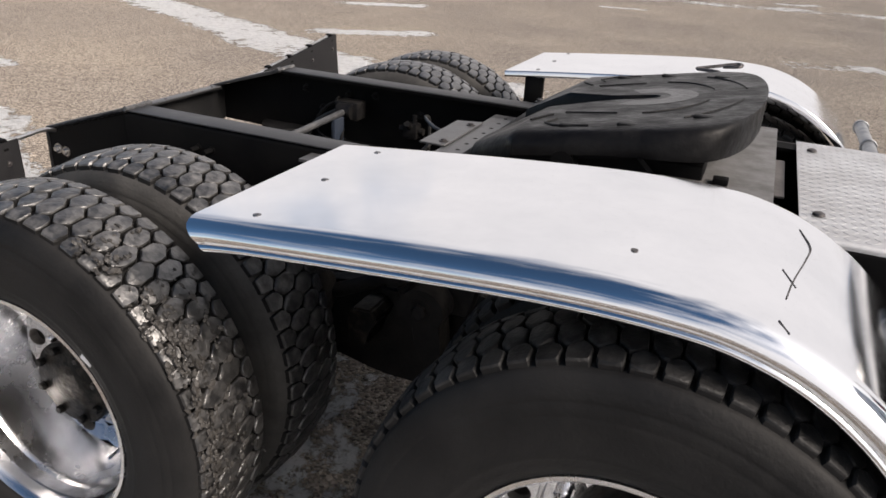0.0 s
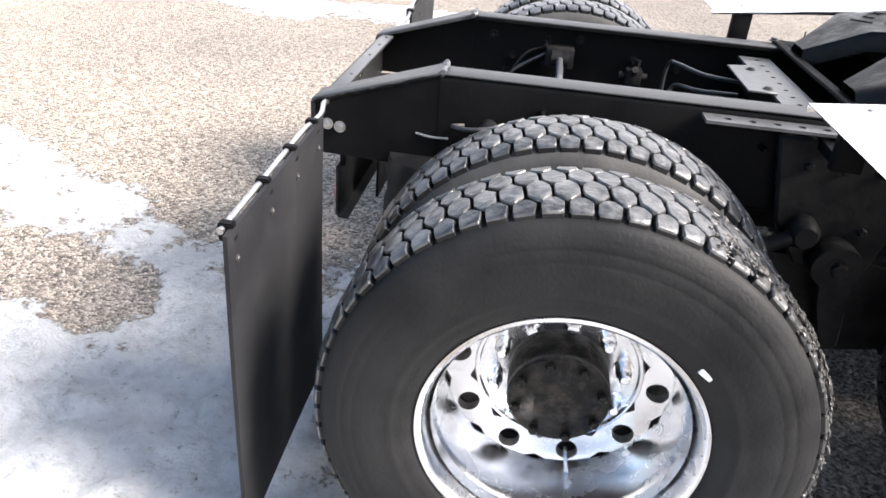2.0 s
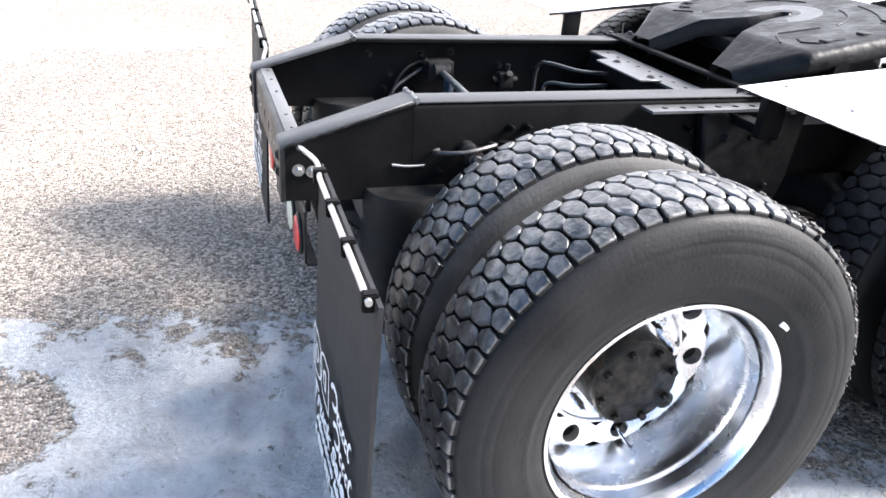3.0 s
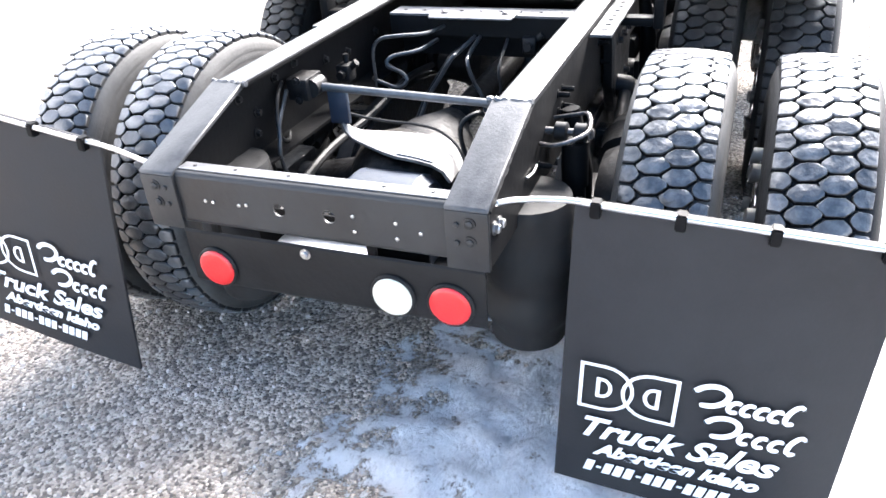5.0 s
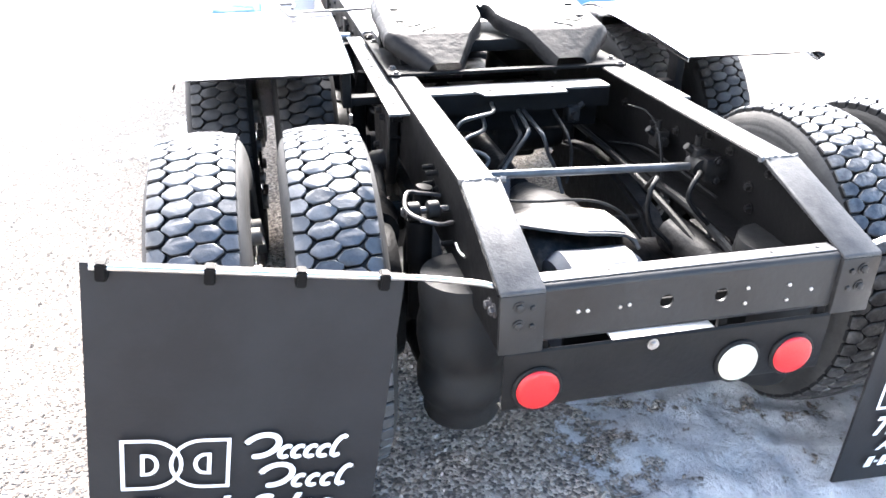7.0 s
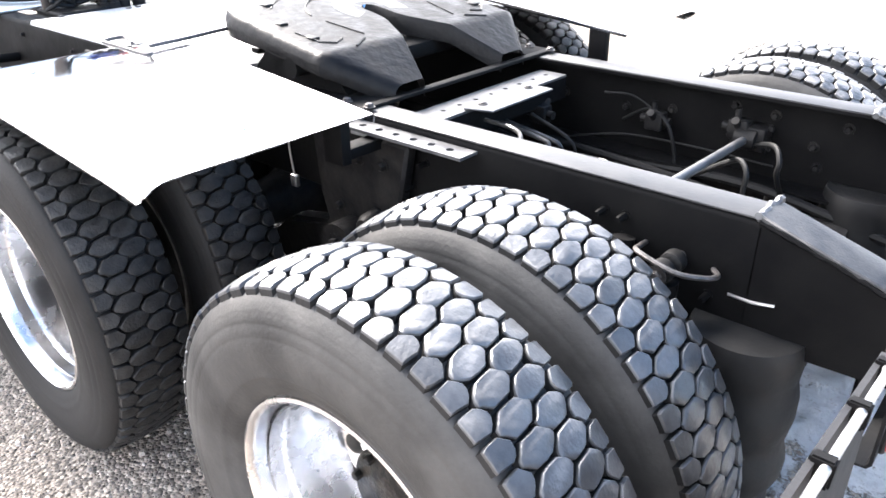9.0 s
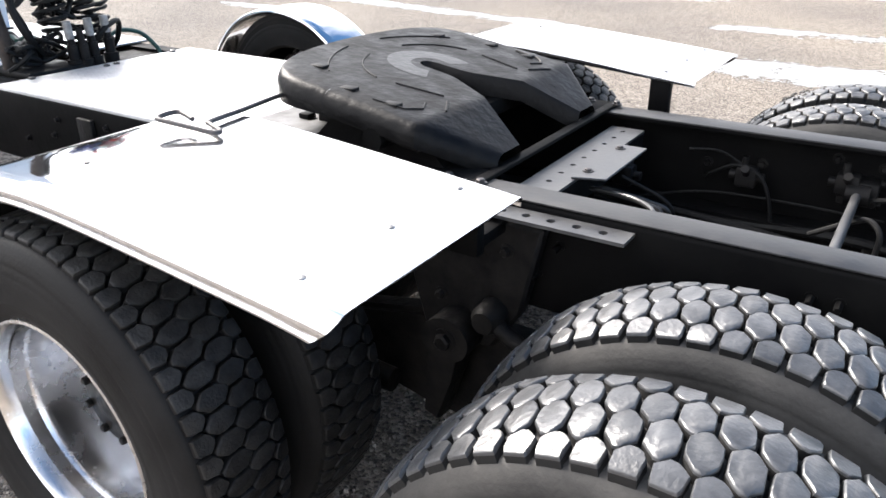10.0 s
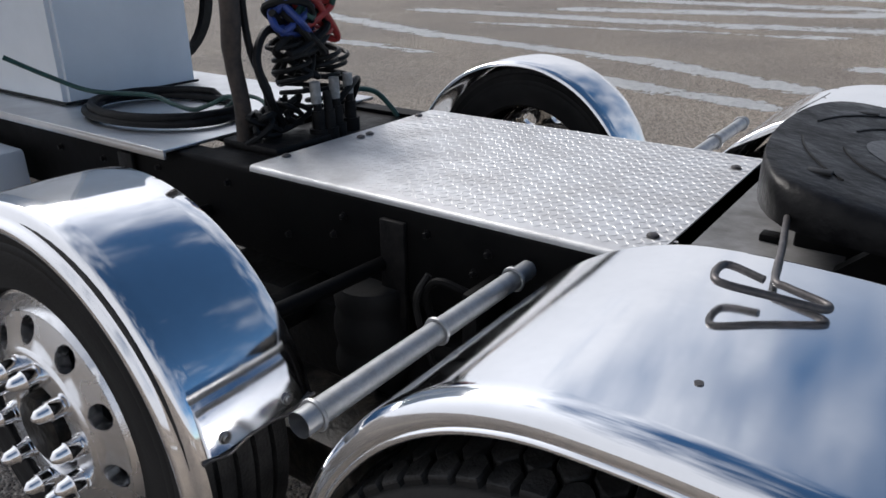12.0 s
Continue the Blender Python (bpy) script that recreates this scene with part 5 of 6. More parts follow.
def mud_flap(side, inner_y, top_z, lean):
    """A rubber flap hung from a sprung rod; lean: degrees by which its outer end is raised."""
    s, x = side, -.572
    wide, high = .625, .800
    a = radians(lean)

    def at(u, v, d=0.0):
        # u outwards from the inner top corner, v down, d towards the rear
        return Vector((x - d - .02 * math.sin(v * 2.2) * 0.5, inner_y + s * (u * math.cos(a) + v * math.sin(a)), top_z + u * math.sin(a) - v * math.cos(a)))

    bm = bmesh.new()
    nu, nv = 10, 14
    sheet(bm, [[at(wide * i / nu, -.010 + (high + .010) * j / nv, .004 * math.sin(3 * i / nu) * j / nv) for j in range(nv + 1)] for i in range(nu + 1)], .009)
    flap = part("mud_flap", bm, FLAP, truck, "dark grey rubber mud flap with white lettering")
    bm = bmesh.new()
    start = Vector((-.60, s * (W + .004), .862))
    line = smooth_line([start, start + Vector((.005, s * .05, .012)), at(-.02, -.006, .004), at(.08, -.008, .0125)], 5) + [at(wide * k, -.008, .0125) for k in (.3, .6, .97)]
    tube(bm, line, .0066, 12)
    part("hanger_rod", bm, STEEL, flap, "bright steel hanger rod")
    for u in (.045, .215, .39, .585):
        bm = bmesh.new()
        c = [at(u - .011, -.0185, .0225), at(u + .011, -.0185, .0225), at(u + .011, .020, .0205), at(u - .011, .020, .0205)]
        q = [v + Vector((.030, 0, 0)) for v in c]
        vs = [bm.verts.new(v) for v in c + q]
        for f in ((0, 1, 2, 3), (7, 6, 5, 4), (0, 4, 5, 1), (1, 5, 6, 2), (2, 6, 7, 3), (3, 7, 4, 0)):
            bm.faces.new([vs[k] for k in f])
        bmesh.ops.bevel(bm, geom=bm.edges[:], offset=.003, segments=2, affect="EDGES")
        part("flap_clip", bm, FRAME, flap, "black strap clip")
        bm = bmesh.new()
        bolt(bm, at(u, .058, -.008), (1, 0, 0), .006, .006)
        part("bolt", bm, DARKBOLT, flap)
    # printing, read from behind: writing runs towards the truck's right
    left = wide if s > 0 else 0.0                # u at the left end as seen from behind

    def spot(dx, dv):
        return at(left - dx if s > 0 else dx, dv, .0125)

    right_dir, down_dir = (spot(1, 0) - spot(0, 0)).normalized(), (at(0, 1) - at(0, 0)).normalized()
    frame3 = Matrix((right_dir, -down_dir, Vector((-1, 0, 0)))).transposed().to_4x4()

    def ink(name, bm, dx, dv, label):
        ob = part(name, bm, WHITEINK, flap, label)
        ob.matrix_basis = Matrix.Translation(spot(dx, dv)) @ frame3
        return ob

    def bar(bm, x0, x1, y0, y1, slant=0.0):
        vs = [bm.verts.new((px + slant * py, py, pz)) for pz in (0, .0012) for px, py in ((x0, y0), (x1, y0), (x1, y1), (x0, y1))]
        for f in ((3, 2, 1, 0), (4, 5, 6, 7), (0, 1, 5, 4), (1, 2, 6, 5), (2, 3, 7, 6), (3, 0, 4, 7)):
            bm.faces.new([vs[k] for k in f])

    # emblem: two facing bowed outlines
    for mirror in (0, 1):
        bm = bmesh.new()
        wl, hl = .128, .138

        def outline(grow):
            pts = [(-.0 + grow, -hl + grow), (wl * .45, -hl + grow)]
            pts += [(wl * .45 + (wl * .55 - grow) * math.sin(t), -hl / 2 - (hl / 2 - grow) * math.cos(t)) for t in [math.pi * k / 12 for k in range(1, 12)]]
            return pts + [(wl * .45, -grow), (grow, -grow)]
        def ring(o, i):
            a0 = [bm.verts.new((px, py, .001)) for px, py in o]
            b0 = [bm.verts.new((px, py, .001)) for px, py in i]
            for k in range(len(o)):
                bm.faces.new((a0[k], a0[(k + 1) % len(o)], b0[(k + 1) % len(o)], b0[k]))
        ring(outline(0), outline(.0085))
        def inner(g):
            c = (.040, -hl / 2)
            return [(c[0] + g, c[1] - .030 + g), (c[0] + .014, c[1] - .030 + g)] + [(c[0] + .014 + (.024 - g) * math.sin(t), c[1] - (.030 - g) * math.cos(t)) for t in [math.pi * k / 8 for k in range(1, 8)]] + [(c[0] + .014, c[1] + .030 - g), (c[0] + g, c[1] + .030 - g)]
        ring(inner(0), inner(.009))
        if mirror:
            for v in bm.verts:
                v.co.x = .226 - v.co.x
                v.co.z += .0006
        ink("emblem", bm, .065 if s > 0 else .045, .395, "white outlined emblem")
    ox = .065 if s > 0 else .045
    # two slanting script words beside the emblem, as plain rounded strokes
    def stroke(bm, pts, r):
        """A flat brush stroke with round ends along a line of points."""
        pts = [Vector((px + .36 * py, py, 0)) for px, py in pts]
        n = len(pts)
        left_side, right_side = [], []
        for k, p in enumerate(pts):
            d = (pts[min(k + 1, n - 1)] - pts[max(k - 1, 0)]).normalized()
            q = Vector((-d.y, d.x, 0)) * r
            left_side.append(p + q)
            right_side.append(p - q)
        d0, d1 = (pts[1] - pts[0]).normalized(), (pts[-1] - pts[-2]).normalized()
        ring = left_side + [pts[-1] + r * (d1 * math.sin(t) + Vector((-d1.y, d1.x, 0)) * math.cos(t)) for t in (.8, 1.57, 2.34)] \
            + right_side[::-1] + [pts[0] - r * (d0 * math.sin(t) + Vector((-d0.y, d0.x, 0)) * -math.cos(t)) for t in (2.34, 1.57, .8)][::-1]
        verts = [bm.verts.new(v) for v in ring]
        m = len(pts)
        for k in range(m - 1):
            bm.faces.new((verts[k], verts[k + 1], verts[m + 3 + m - 2 - k], verts[m + 3 + m - 1 - k]))
        bm.faces.new([verts[m - 1]] + verts[m:m + 3] + [verts[m + 3]])
        bm.faces.new([verts[2 * m + 2]] + verts[2 * m + 3:] + [verts[0]])

    def arc(cx, cy, rx, ry, a0, a1, n=12):
        return [(cx + rx * math.cos(radians(a0 + (a1 - a0) * k / n)), cy + ry * math.sin(radians(a0 + (a1 - a0) * k / n))) for k in range(n + 1)]

    for dx, dv, n, wide_ in ((.243, .452, 5, .235), (.278, .536, 4, .222)):
        bm = bmesh.new()
        stroke(bm, arc(.036, .034, .036, .030, 165, -95, 16), .0072)
        step = (wide_ - .092) / n
        for k in range(n):
            x0 = .086 + step * k
            tall = .056 if k == n - 1 else .031
            stroke(bm, arc(x0 + .35 * step, tall * .5, .012, tall * .5, 60, 300, 8), .0060)
        ink("lettering", bm, ox + dx, dv, "white slanted brush lettering")
    for text, size, dx, dv in (("Truck Sales", .088, .0, .622), ("Aberdeen Idaho", .052, .055, .678)):
        ob = new("lettering", letters(text, size, .40, .0024))
        ob.data.materials.append(WHITEINK)
        ob.parent = flap
        ob.matrix_basis = Matrix.Translation(spot(ox + dx, dv)) @ frame3 @ Matrix.Diagonal((1.10, 1, 1, 1))
        tagged(ob, label="white slanted printed words")
    bm = bmesh.new()
    xx = 0.0
    for group in (1, 3, 3, 4):
        for k in range(group):
            bar(bm, xx, xx + .020, 0, .036, .25)
            xx += .026
        bar(bm, xx + .002, xx + .014, .014, .020, .25) if group != 4 else None
        xx += .020
    ink("lettering", bm, ox + .03, .740, "row of white printed bars")
    return flap


mud_flap(1, .648, .885, 9.0)
mud_flap(-1, -.628, .868, -2.6)


# -- fenders --
def along(profile, steps=5):
    return smooth_line([(a, 0, b) for a, b in profile], steps)


def half_fender(side):
    """A polished half fender: flat behind, rolled down in front, with a beaded outer edge."""
    s = side
    line = along([(.572, 1.046), (.80, 1.068), (1.05, 1.090), (1.25, 1.104), (1.40, 1.106), (1.53, 1.094), (1.65, 1.052), (1.76, .975), (1.85, .870), (1.91, .760), (1.955, .640), (1.985, .500)], 5)
    sec = [(.612, -.022), (.612, -.004), (.6135, -.0012), (.617, 0), (.621, 0), (.75, 0), (.9, 0), (1.05, 0), (1.152, 0), (1.162, 0), (1.172, -.0012), (1.182, -.0045), (1.191, -.0105), (1.197, -.018), (1.2005, -.0255), (1.2020, -.0310), (1.2024, -.0360), (1.2010, -.0385), (1.2010, -.0410), (1.2045, -.0430), (1.2062, -.0465), (1.2048, -.0505), (1.2010, -.0525)]
    rows = []
    for i, p in enumerate(line):
        d = (line[min(i + 1, len(line) - 1)] - line[max(i - 1, 0)]).normalized()
        nrm = Vector((-d.z, 0, d.x))
        near = max(0.0, 1 - (p.x - .572) / .12)          # the lower rear corner is rounded off
        rows.append([Vector((p.x + near * .045 * max(0.0, (-h - .006) / .045) ** 1.6, s * y, p.z)) + nrm * h if y > 1.0 else Vector((p.x, s * y, p.z)) + nrm * h for y, h in sec])
    bm = bmesh.new()
    sheet(bm, rows, .003)
    f = part("half_fender", bm, ALU, truck, "polished aluminium half fender", angle=50)
    for y in (.665, .900, 1.135):
        bm = bmesh.new()
        tube(bm, [(.69, s * y, 1.056), (.69, s * y, 1.0585), (.69, s * y, 1.060)], [.009, .008, .004], 14)
        part("fender_bolt", bm, FLATBOLT, f, "round-headed fender bolt")
    bm = bmesh.new()
    tube(bm, [(1.352, s * 1.053, 1.095), (1.352, s * 1.053, 1.1085)], .006, 8)
    part("fender_rivet", bm, DARKBOLT, f)
    # support arm from the frame, with an upright
    bm = bmesh.new()
    tube(bm, [(.69, s * .62, 1.030), (.69, s * 1.16, 1.030)], .020, 12)
    box(bm, .655, .725, min(s * .618, s * .650), max(s * .618, s * .650), .90, 1.048, .004)
    box(bm, .665, .715, min(s * .468, s * .620), max(s * .468, s * .620), .905, .935, .004)
    part("support_arm", bm, FRAME, f, "black fender support arm")
    bm = bmesh.new()
    tube(bm, [(1.895, s * .49, .905), (1.89, s * 1.20, .910)], [.0215, .0225], 20, caps=False)
    tube(bm, [(1.89, s * 1.198, .910), (1.891, s * .9, .909)], [.0190, .0190], 20, caps=False)
    part("support_pipe", bm, PIPE, f, "grey galvanised fender support pipe")
    for y in (.56, .84, 1.165):
        bm = bmesh.new()
        tube(bm, [(1.892 + .025 * math.cos(t), s * y, .908 + .025 * math.sin(t)) for t in [2 * math.pi * k / 20 for k in range(20)]], .0045, 6, closed=True)
        part("pipe_clamp", bm, PIPE, f, "wire pipe clamp")


for side in (1, -1):
    half_fender(side)


def fender_height(x):
    """Height of the front bend of a half fender."""
    xs, zs = (1.40, 1.53, 1.65, 1.76), (1.106, 1.094, 1.052, .975)
    return float(np.interp(x, xs, zs))


for stroke in ([(1.608, .698), (1.627, .765), (1.617, .843), (1.594, .970), (1.583, 1.053)], [(1.577, .944), (1.598, .990)], [(1.573, 1.141), (1.588, 1.165)]):
    bm = bmesh.new()
    tube(bm, [(p.x, -p.y, fender_height(p.x) + .0045) for p in smooth_line([(a, b, 0) for a, b in stroke], 5)], .0014, 5)
    part("scratch", bm, DARKBOLT, truck, "thin dark scratch across the polished fender")


def round_fender(side):
    """A mirror-polished full-round fender over the pusher wheel, with rolled edges."""
    s = side
    cx, cz, rad = PUSHER_X[s], PUSHER[1] - .005, .535
    rows = []
    for k in range(57):
        a = radians(13.5 + 168.5 * k / 56)
        c, sn = math.cos(a), math.sin(a)
        prof = [(.897, -.014), (.900, -.004), (.906, 0), (.95, .004), (1.05, .006), (1.15, .004), (1.185, 0), (1.197, -.010), (1.201, -.026), (1.207, -.034), (1.216, -.038), (1.221, -.048), (1.217, -.058)]
        rows.append([Vector((cx - (rad + h) * c, s * y, cz + (rad + h) * sn)) for y, h in prof])
    bm = bmesh.new()
    sheet(bm, rows, .003)
    # the outer lip runs on below the end of the sheet
    rows = []
    for k in range(9):
        a = radians(-8 + 22 * k / 8)
        rows.append([Vector((cx - (rad + h) * math.cos(a), s * y, cz + (rad + h) * math.sin(a))) for y, h in prof[6:]])
    sheet(bm, rows, .003)
    f = part("round_fender", bm, CHROME, truck, "mirror-polished round fender over the pusher wheel", angle=50)
    for y in (.97, 1.13):
        bm = bmesh.new()
        a = radians(16)
        p = Vector((cx - (rad + .006) * math.cos(a), s * y, cz + (rad + .006) * math.sin(a)))
        tube(bm, [p, p + Vector((-.002, 0, 0)), p + Vector((-.002, 0, 0)), p + Vector((-.006, 0, 0))], [.013, .013, .008, .007], 12)
        part("fender_bolt", bm, BOLT, f)
    bm = bmesh.new()
    edge = [(y, .012 * math.exp(-((y - .97) / .03) ** 2) + .012 * math.exp(-((y - 1.13) / .03) ** 2)) for y in [.90 + .29 * k / 30 for k in range(31)]]
    tube(bm, [(cx - (rad + .004) * math.cos(radians(13.5)), s * y, cz + (rad + .004) * math.sin(radians(13.5)) - d) for y, d in edge], .0042, 8)
    part("folded_edge", bm, DARKBOLT, f, "wavy folded fender edge")
    for dx in (-.36, .36):
        bm = bmesh.new()
        tube(bm, [(cx + dx, s * .46, .80), (cx + dx, s * 1.16, .83)], .020, 12)
        part("support_arm", bm, FRAME, f, "black fender support arm")


for side in (1, -1):
    round_fender(side)
bm = bmesh.new()
tube(bm, [(PUSHER[0], -1.1, PUSHER[1]), (PUSHER[0], 1.1, PUSHER[1])], .06, 14)
part("pusher_axle", bm, GREASE, truck, "black pusher axle beam")


# -- fifth wheel --
def fifth_wheel():
    """The coupling plate: round in front, two ramped horns behind, a throat between them; tipped down to the rear."""
    def height(x):
        return 1.100 + (x - .95) * .172 if x > .95 else 1.100 - (.95 - x) * .58

    def half_width(x):
        if x > 1.15:
            return .450 * max(0.0, 1 - ((x - 1.15) / .360) ** 7.0) ** .5
        if x > .95:
            return .450
        return .450 - (.95 - x) * .90

    def deep(x):
        return .058 + .022 * min(1.0, max(0.0, (x - 1.18) / .22))

    def slot(x):
        if x > 1.235:
            return 0.0
        if x > 1.19:
            return .024 * math.sqrt(max(0, 1 - ((x - 1.19) / .045) ** 2))
        return .024 + max(0, 1.10 - x) * .475 + max(0, 1.19 - x) * .05

    bm = bmesh.new()
    xs = [.795, .81, .83, .86, .90, .93, .95, .97, 1.0, 1.04, 1.08, 1.12, 1.16, 1.19, 1.21, 1.225, 1.235]
    for s in (1, -1):
        rows = []
        for x in xs:
            a, b = slot(x), half_width(x)
            a = min(a, b - .03)
            rows.append([Vector((x, s * a, height(x) - .060))] + [Vector((x, s * a, height(x) - .012))] + [Vector((x, s * (a + .008 + (b - a - .038) * k / 6), height(x))) for k in range(7)]
                        + [Vector((x, s * (b - .014), height(x) - .004)), Vector((x, s * (b - .002), height(x) - .014)), Vector((x, s * (b + .006), height(x) - .034)), Vector((x, s * (b + .004), height(x) - deep(x)))])
        sheet(bm, rows)
        rows = []
        for x in [1.235] + [1.15 + .360 * u for u in (.35, .5, .6, .7, .78, .84, .89, .925, .95, .97, .984, .993, .998, .9995)]:
            b = half_width(x)
            rows.append([Vector((x, 0, height(x))), ] + [Vector((x, s * b * k / 8 * .94, height(x))) for k in range(1, 9)]
                        + [Vector((x, s * (b * .975), height(x) - .005)), Vector((x, s * (b * .995), height(x) - .015)), Vector((x, s * (b + .006), height(x) - .034)), Vector((x, s * (b + .004), height(x) - deep(x)))])
        sheet(bm, rows)
    bmesh.ops.remove_doubles(bm, verts=bm.verts, dist=.0005)
    plate = part("fifth_wheel_plate", bm, PLATEBLACK, truck, "worn black fifth wheel coupling plate", angle=40)
    bm = bmesh.new()
    under = [(x, half_width(x) - .01) for x in (.95, 1.05, 1.15, 1.25, 1.35, 1.42, 1.45, 1.475, 1.490, 1.497)]
    ring = [(x, -b) for x, b in under] + [(1.500, 0)] + [(x, b) for x, b in reversed(under)]
    sheet(bm, [[Vector((x, y, height(x) - .070)), Vector((x * .96 + .05, y * .86, height(x) - .085))] for x, y in ring], .008)
    part("plate_skirt", bm, FRAME, plate)
    # base plate of the slide, sunlit under the front of the coupling plate
    b2 = bmesh.new()
    prism(b2, [(1.300, -.36), (1.325, -.43), (1.568, -.43), (1.568, .43), (1.325, .43), (1.300, .36)], "z", 1.004, 1.014)
    for s in (1, -1):
        box(b2, 1.33, 1.55, min(s * .385, s * .425), max(s * .385, s * .425), .9465, 1.004, .002)
    mount = part("slide_plate", b2, SLIDE, truck, "light grey steel base plate under the coupling plate")
    for s in (1, -1):
        b2 = bmesh.new()
        box(b2, 1.425, 1.462, s * .295 - .018, s * .295 + .018, 1.0145, 1.030, .003)
        part("stop_lug", b2, FRAME, mount, "small black square lug")

    # grease grooves and cast pockets
    def groove(pts, r=.0026):
        b2 = bmesh.new()
        tube(b2, [(x, y, height(x) + .0008) for x, y in pts], r, 5)
        part("grease_groove", b2, HOSE, plate, "black grease groove")
    for s in (1, -1):
        groove([(1.19 + .19 * math.cos(t), s * .245 * math.sin(t)) for t in [radians(d) for d in range(20, 81, 6)]])
        groove([(1.15 + .31 * math.cos(t), s * .385 * math.sin(t)) for t in [radians(d) for d in range(12, 60, 6)]])
        groove([(1.02, s * .30), (1.0, s * .34), (1.03, s * .38), (1.12, s * .39)], .0034)
        groove([(1.02, s * .21), (1.16, s * .235)], .003)
        for px, py in ((1.075, .375), (1.215, .375), (1.38, .30)):
            b2 = bmesh.new()
            tp = height(px)
            box(b2, px - .028, px + .028, s * py - .016, s * py + .016, tp - .006, tp + .003, .004)
            part("pocket", b2, HOSE, plate, "dark cast pocket")
    # scuffed ring round the throat, and the nick at the bend of each horn
    b2 = bmesh.new()
    arc = [radians(d) for d in range(-118, 119, 6)]
    sheet(b2, [[Vector((1.20 + r * math.cos(t), r * .95 * math.sin(t), height(1.20 + r * math.cos(t)) + .0007)) for r in (.062, .075, .09, .105, .12, .135)] for t in arc])
    part("scuffed_ring", b2, SCUFF, plate, "ring scuffed grey round the throat")
    for s in (1, -1):
        b2 = bmesh.new()
        tube(b2, [(.952 + .02 * k, s * (.305 - .035 * k), height(.952 + .02 * k) + .0006) for k in range(3)], .004, 5)
        part("groove", b2, HOSE, plate)
    # pedestals and base
    bm = bmesh.new()
    for s in (1, -1):
        prism(bm, [(.90, .985), (.99, 1.085), (1.22, 1.10), (1.34, .985)], "y", min(s * .36, s * .40), max(s * .36, s * .40))
        tube(bm, [(1.08, s * .33, 1.045), (1.08, s * .455, 1.045)], .030, 16)
    box(bm, 1.0, 1.40, -.30, .30, 1.0, 1.05, .01)
    part("pedestal", bm, FRAME, plate, "black pivot bracket")
    bm = bmesh.new()
    box(bm, .772, .802, -.470, .470, .972, .984, .003)
    box(bm, .80, 1.52, .34, .470, .975, .983, .003)
    box(bm, .80, 1.52, -.470, -.34, .975, .983, .003)
    box(bm, 1.40, 1.52, -.470, .470, .975, .983, .003)
    part("base_plate", bm, FRAME, plate, "black steel base plate on the rails")
    for s in (1, -1):
        for px in (.77, .86, 1.36, 1.47):
            b2 = bmesh.new()
            bolt(b2, (px, s * .44, .983), (0, 0, 1), .011, .012)
            part("bolt", b2, DARKBOLT, plate)
    # inner bent plate seen between coupling and deck
    bm = bmesh.new()
    box(bm, 1.385, 1.605, -.10, .28, .944, .951, .002)
    part("grease_plate", bm, DUSTPLATE, plate, "dusty pinkish grey plate")
    return plate


coupling = fifth_wheel()

# release handle: a rod with a hooked end, over the left fender
bm = bmesh.new()
tube(bm, smooth_line([(1.425, .26, 1.112), (1.392, .45, 1.118), (1.366, .60, 1.118), (1.346, .728, 1.119), (1.325, .748, 1.119), (1.275, .766, 1.117), (1.262, .779, 1.117), (1.272, .792, 1.118),
                      (1.33, .813, 1.129), (1.392, .834, 1.140), (1.410, .822, 1.142), (1.414, .785, 1.143), (1.402, .766, 1.141), (1.352, .775, 1.134)], 6), .0062, 10)
part("release_handle", bm, DARKBOLT, coupling, "bent black steel release handle")

# -- deck plate --
DX0, DX1, DZ = 1.632, 2.850, .980
bm = bmesh.new()
r = .012
sec = [(-.455, DZ - .045)] + [(-.455 + r - r * math.cos(a), DZ - r + r * math.sin(a)) for a in [k * math.pi / 8 for k in range(5)]]
sec = sec + [(-y, z) for y, z in reversed(sec)]
rows = [[Vector((x, y, z)) for y, z in sec] for x in (DX0, DX1)]
sheet(bm, rows, .005)
deck = part("deck_plate", bm, PLATE, truck, "bright diamond tread plate deck", angle=50)


def lozenges():
    """The raised bars of the tread plate, alternately turned."""
    verts, faces = [], []
    px, py = .0210, .0210
    nx, ny = int((DX1 - DX0) / px), int(.88 / py)
    for i in range(nx):
        for j in range(ny):
            cx, cy = DX0 + .012 + px * i, -.436 + py * j + (.5 * py if i % 2 else 0)
            a = radians(45 if (i + j) % 2 else -45)
            c, s = math.cos(a), math.sin(a)
            b = len(verts)
            for u, v, h in ((-.0100, 0, 0), (0, -.0032, 0), (.0100, 0, 0), (0, .0032, 0), (-.005, 0, .0010), (.005, 0, .0010)):
                verts.append((cx + u * c - v * s, cy + u * s + v * c, DZ + h + .0002))
            faces += [(b, b + 1, b + 4), (b + 1, b + 5, b + 4), (b + 1, b + 2, b + 5), (b + 2, b + 3, b + 5), (b + 3, b + 4, b + 5), (b + 3, b, b + 4)]
    me = bpy.data.meshes.new("tread_pattern")
    me.from_pydata(verts, [], faces)
    me.materials.append(PLATE)
    ob = new("tread_pattern", me)
    ob.parent = deck
    tagged(ob, kind="stuff", label="raised diamond tread bars")


lozenges()
for px, py in ((1.675, -.30), (1.675, .33), (2.825, .33), (2.825, -.33), (2.79, .03), (2.795, -.02)):
    bm = bmesh.new()
    tube(bm, [(px, py, DZ + .002), (px, py, DZ + .007), (px, py, DZ + .010)], [.015, .013, .006], 12)
    part("deck_bolt", bm, DARKBOLT, deck, "dark round bolt")

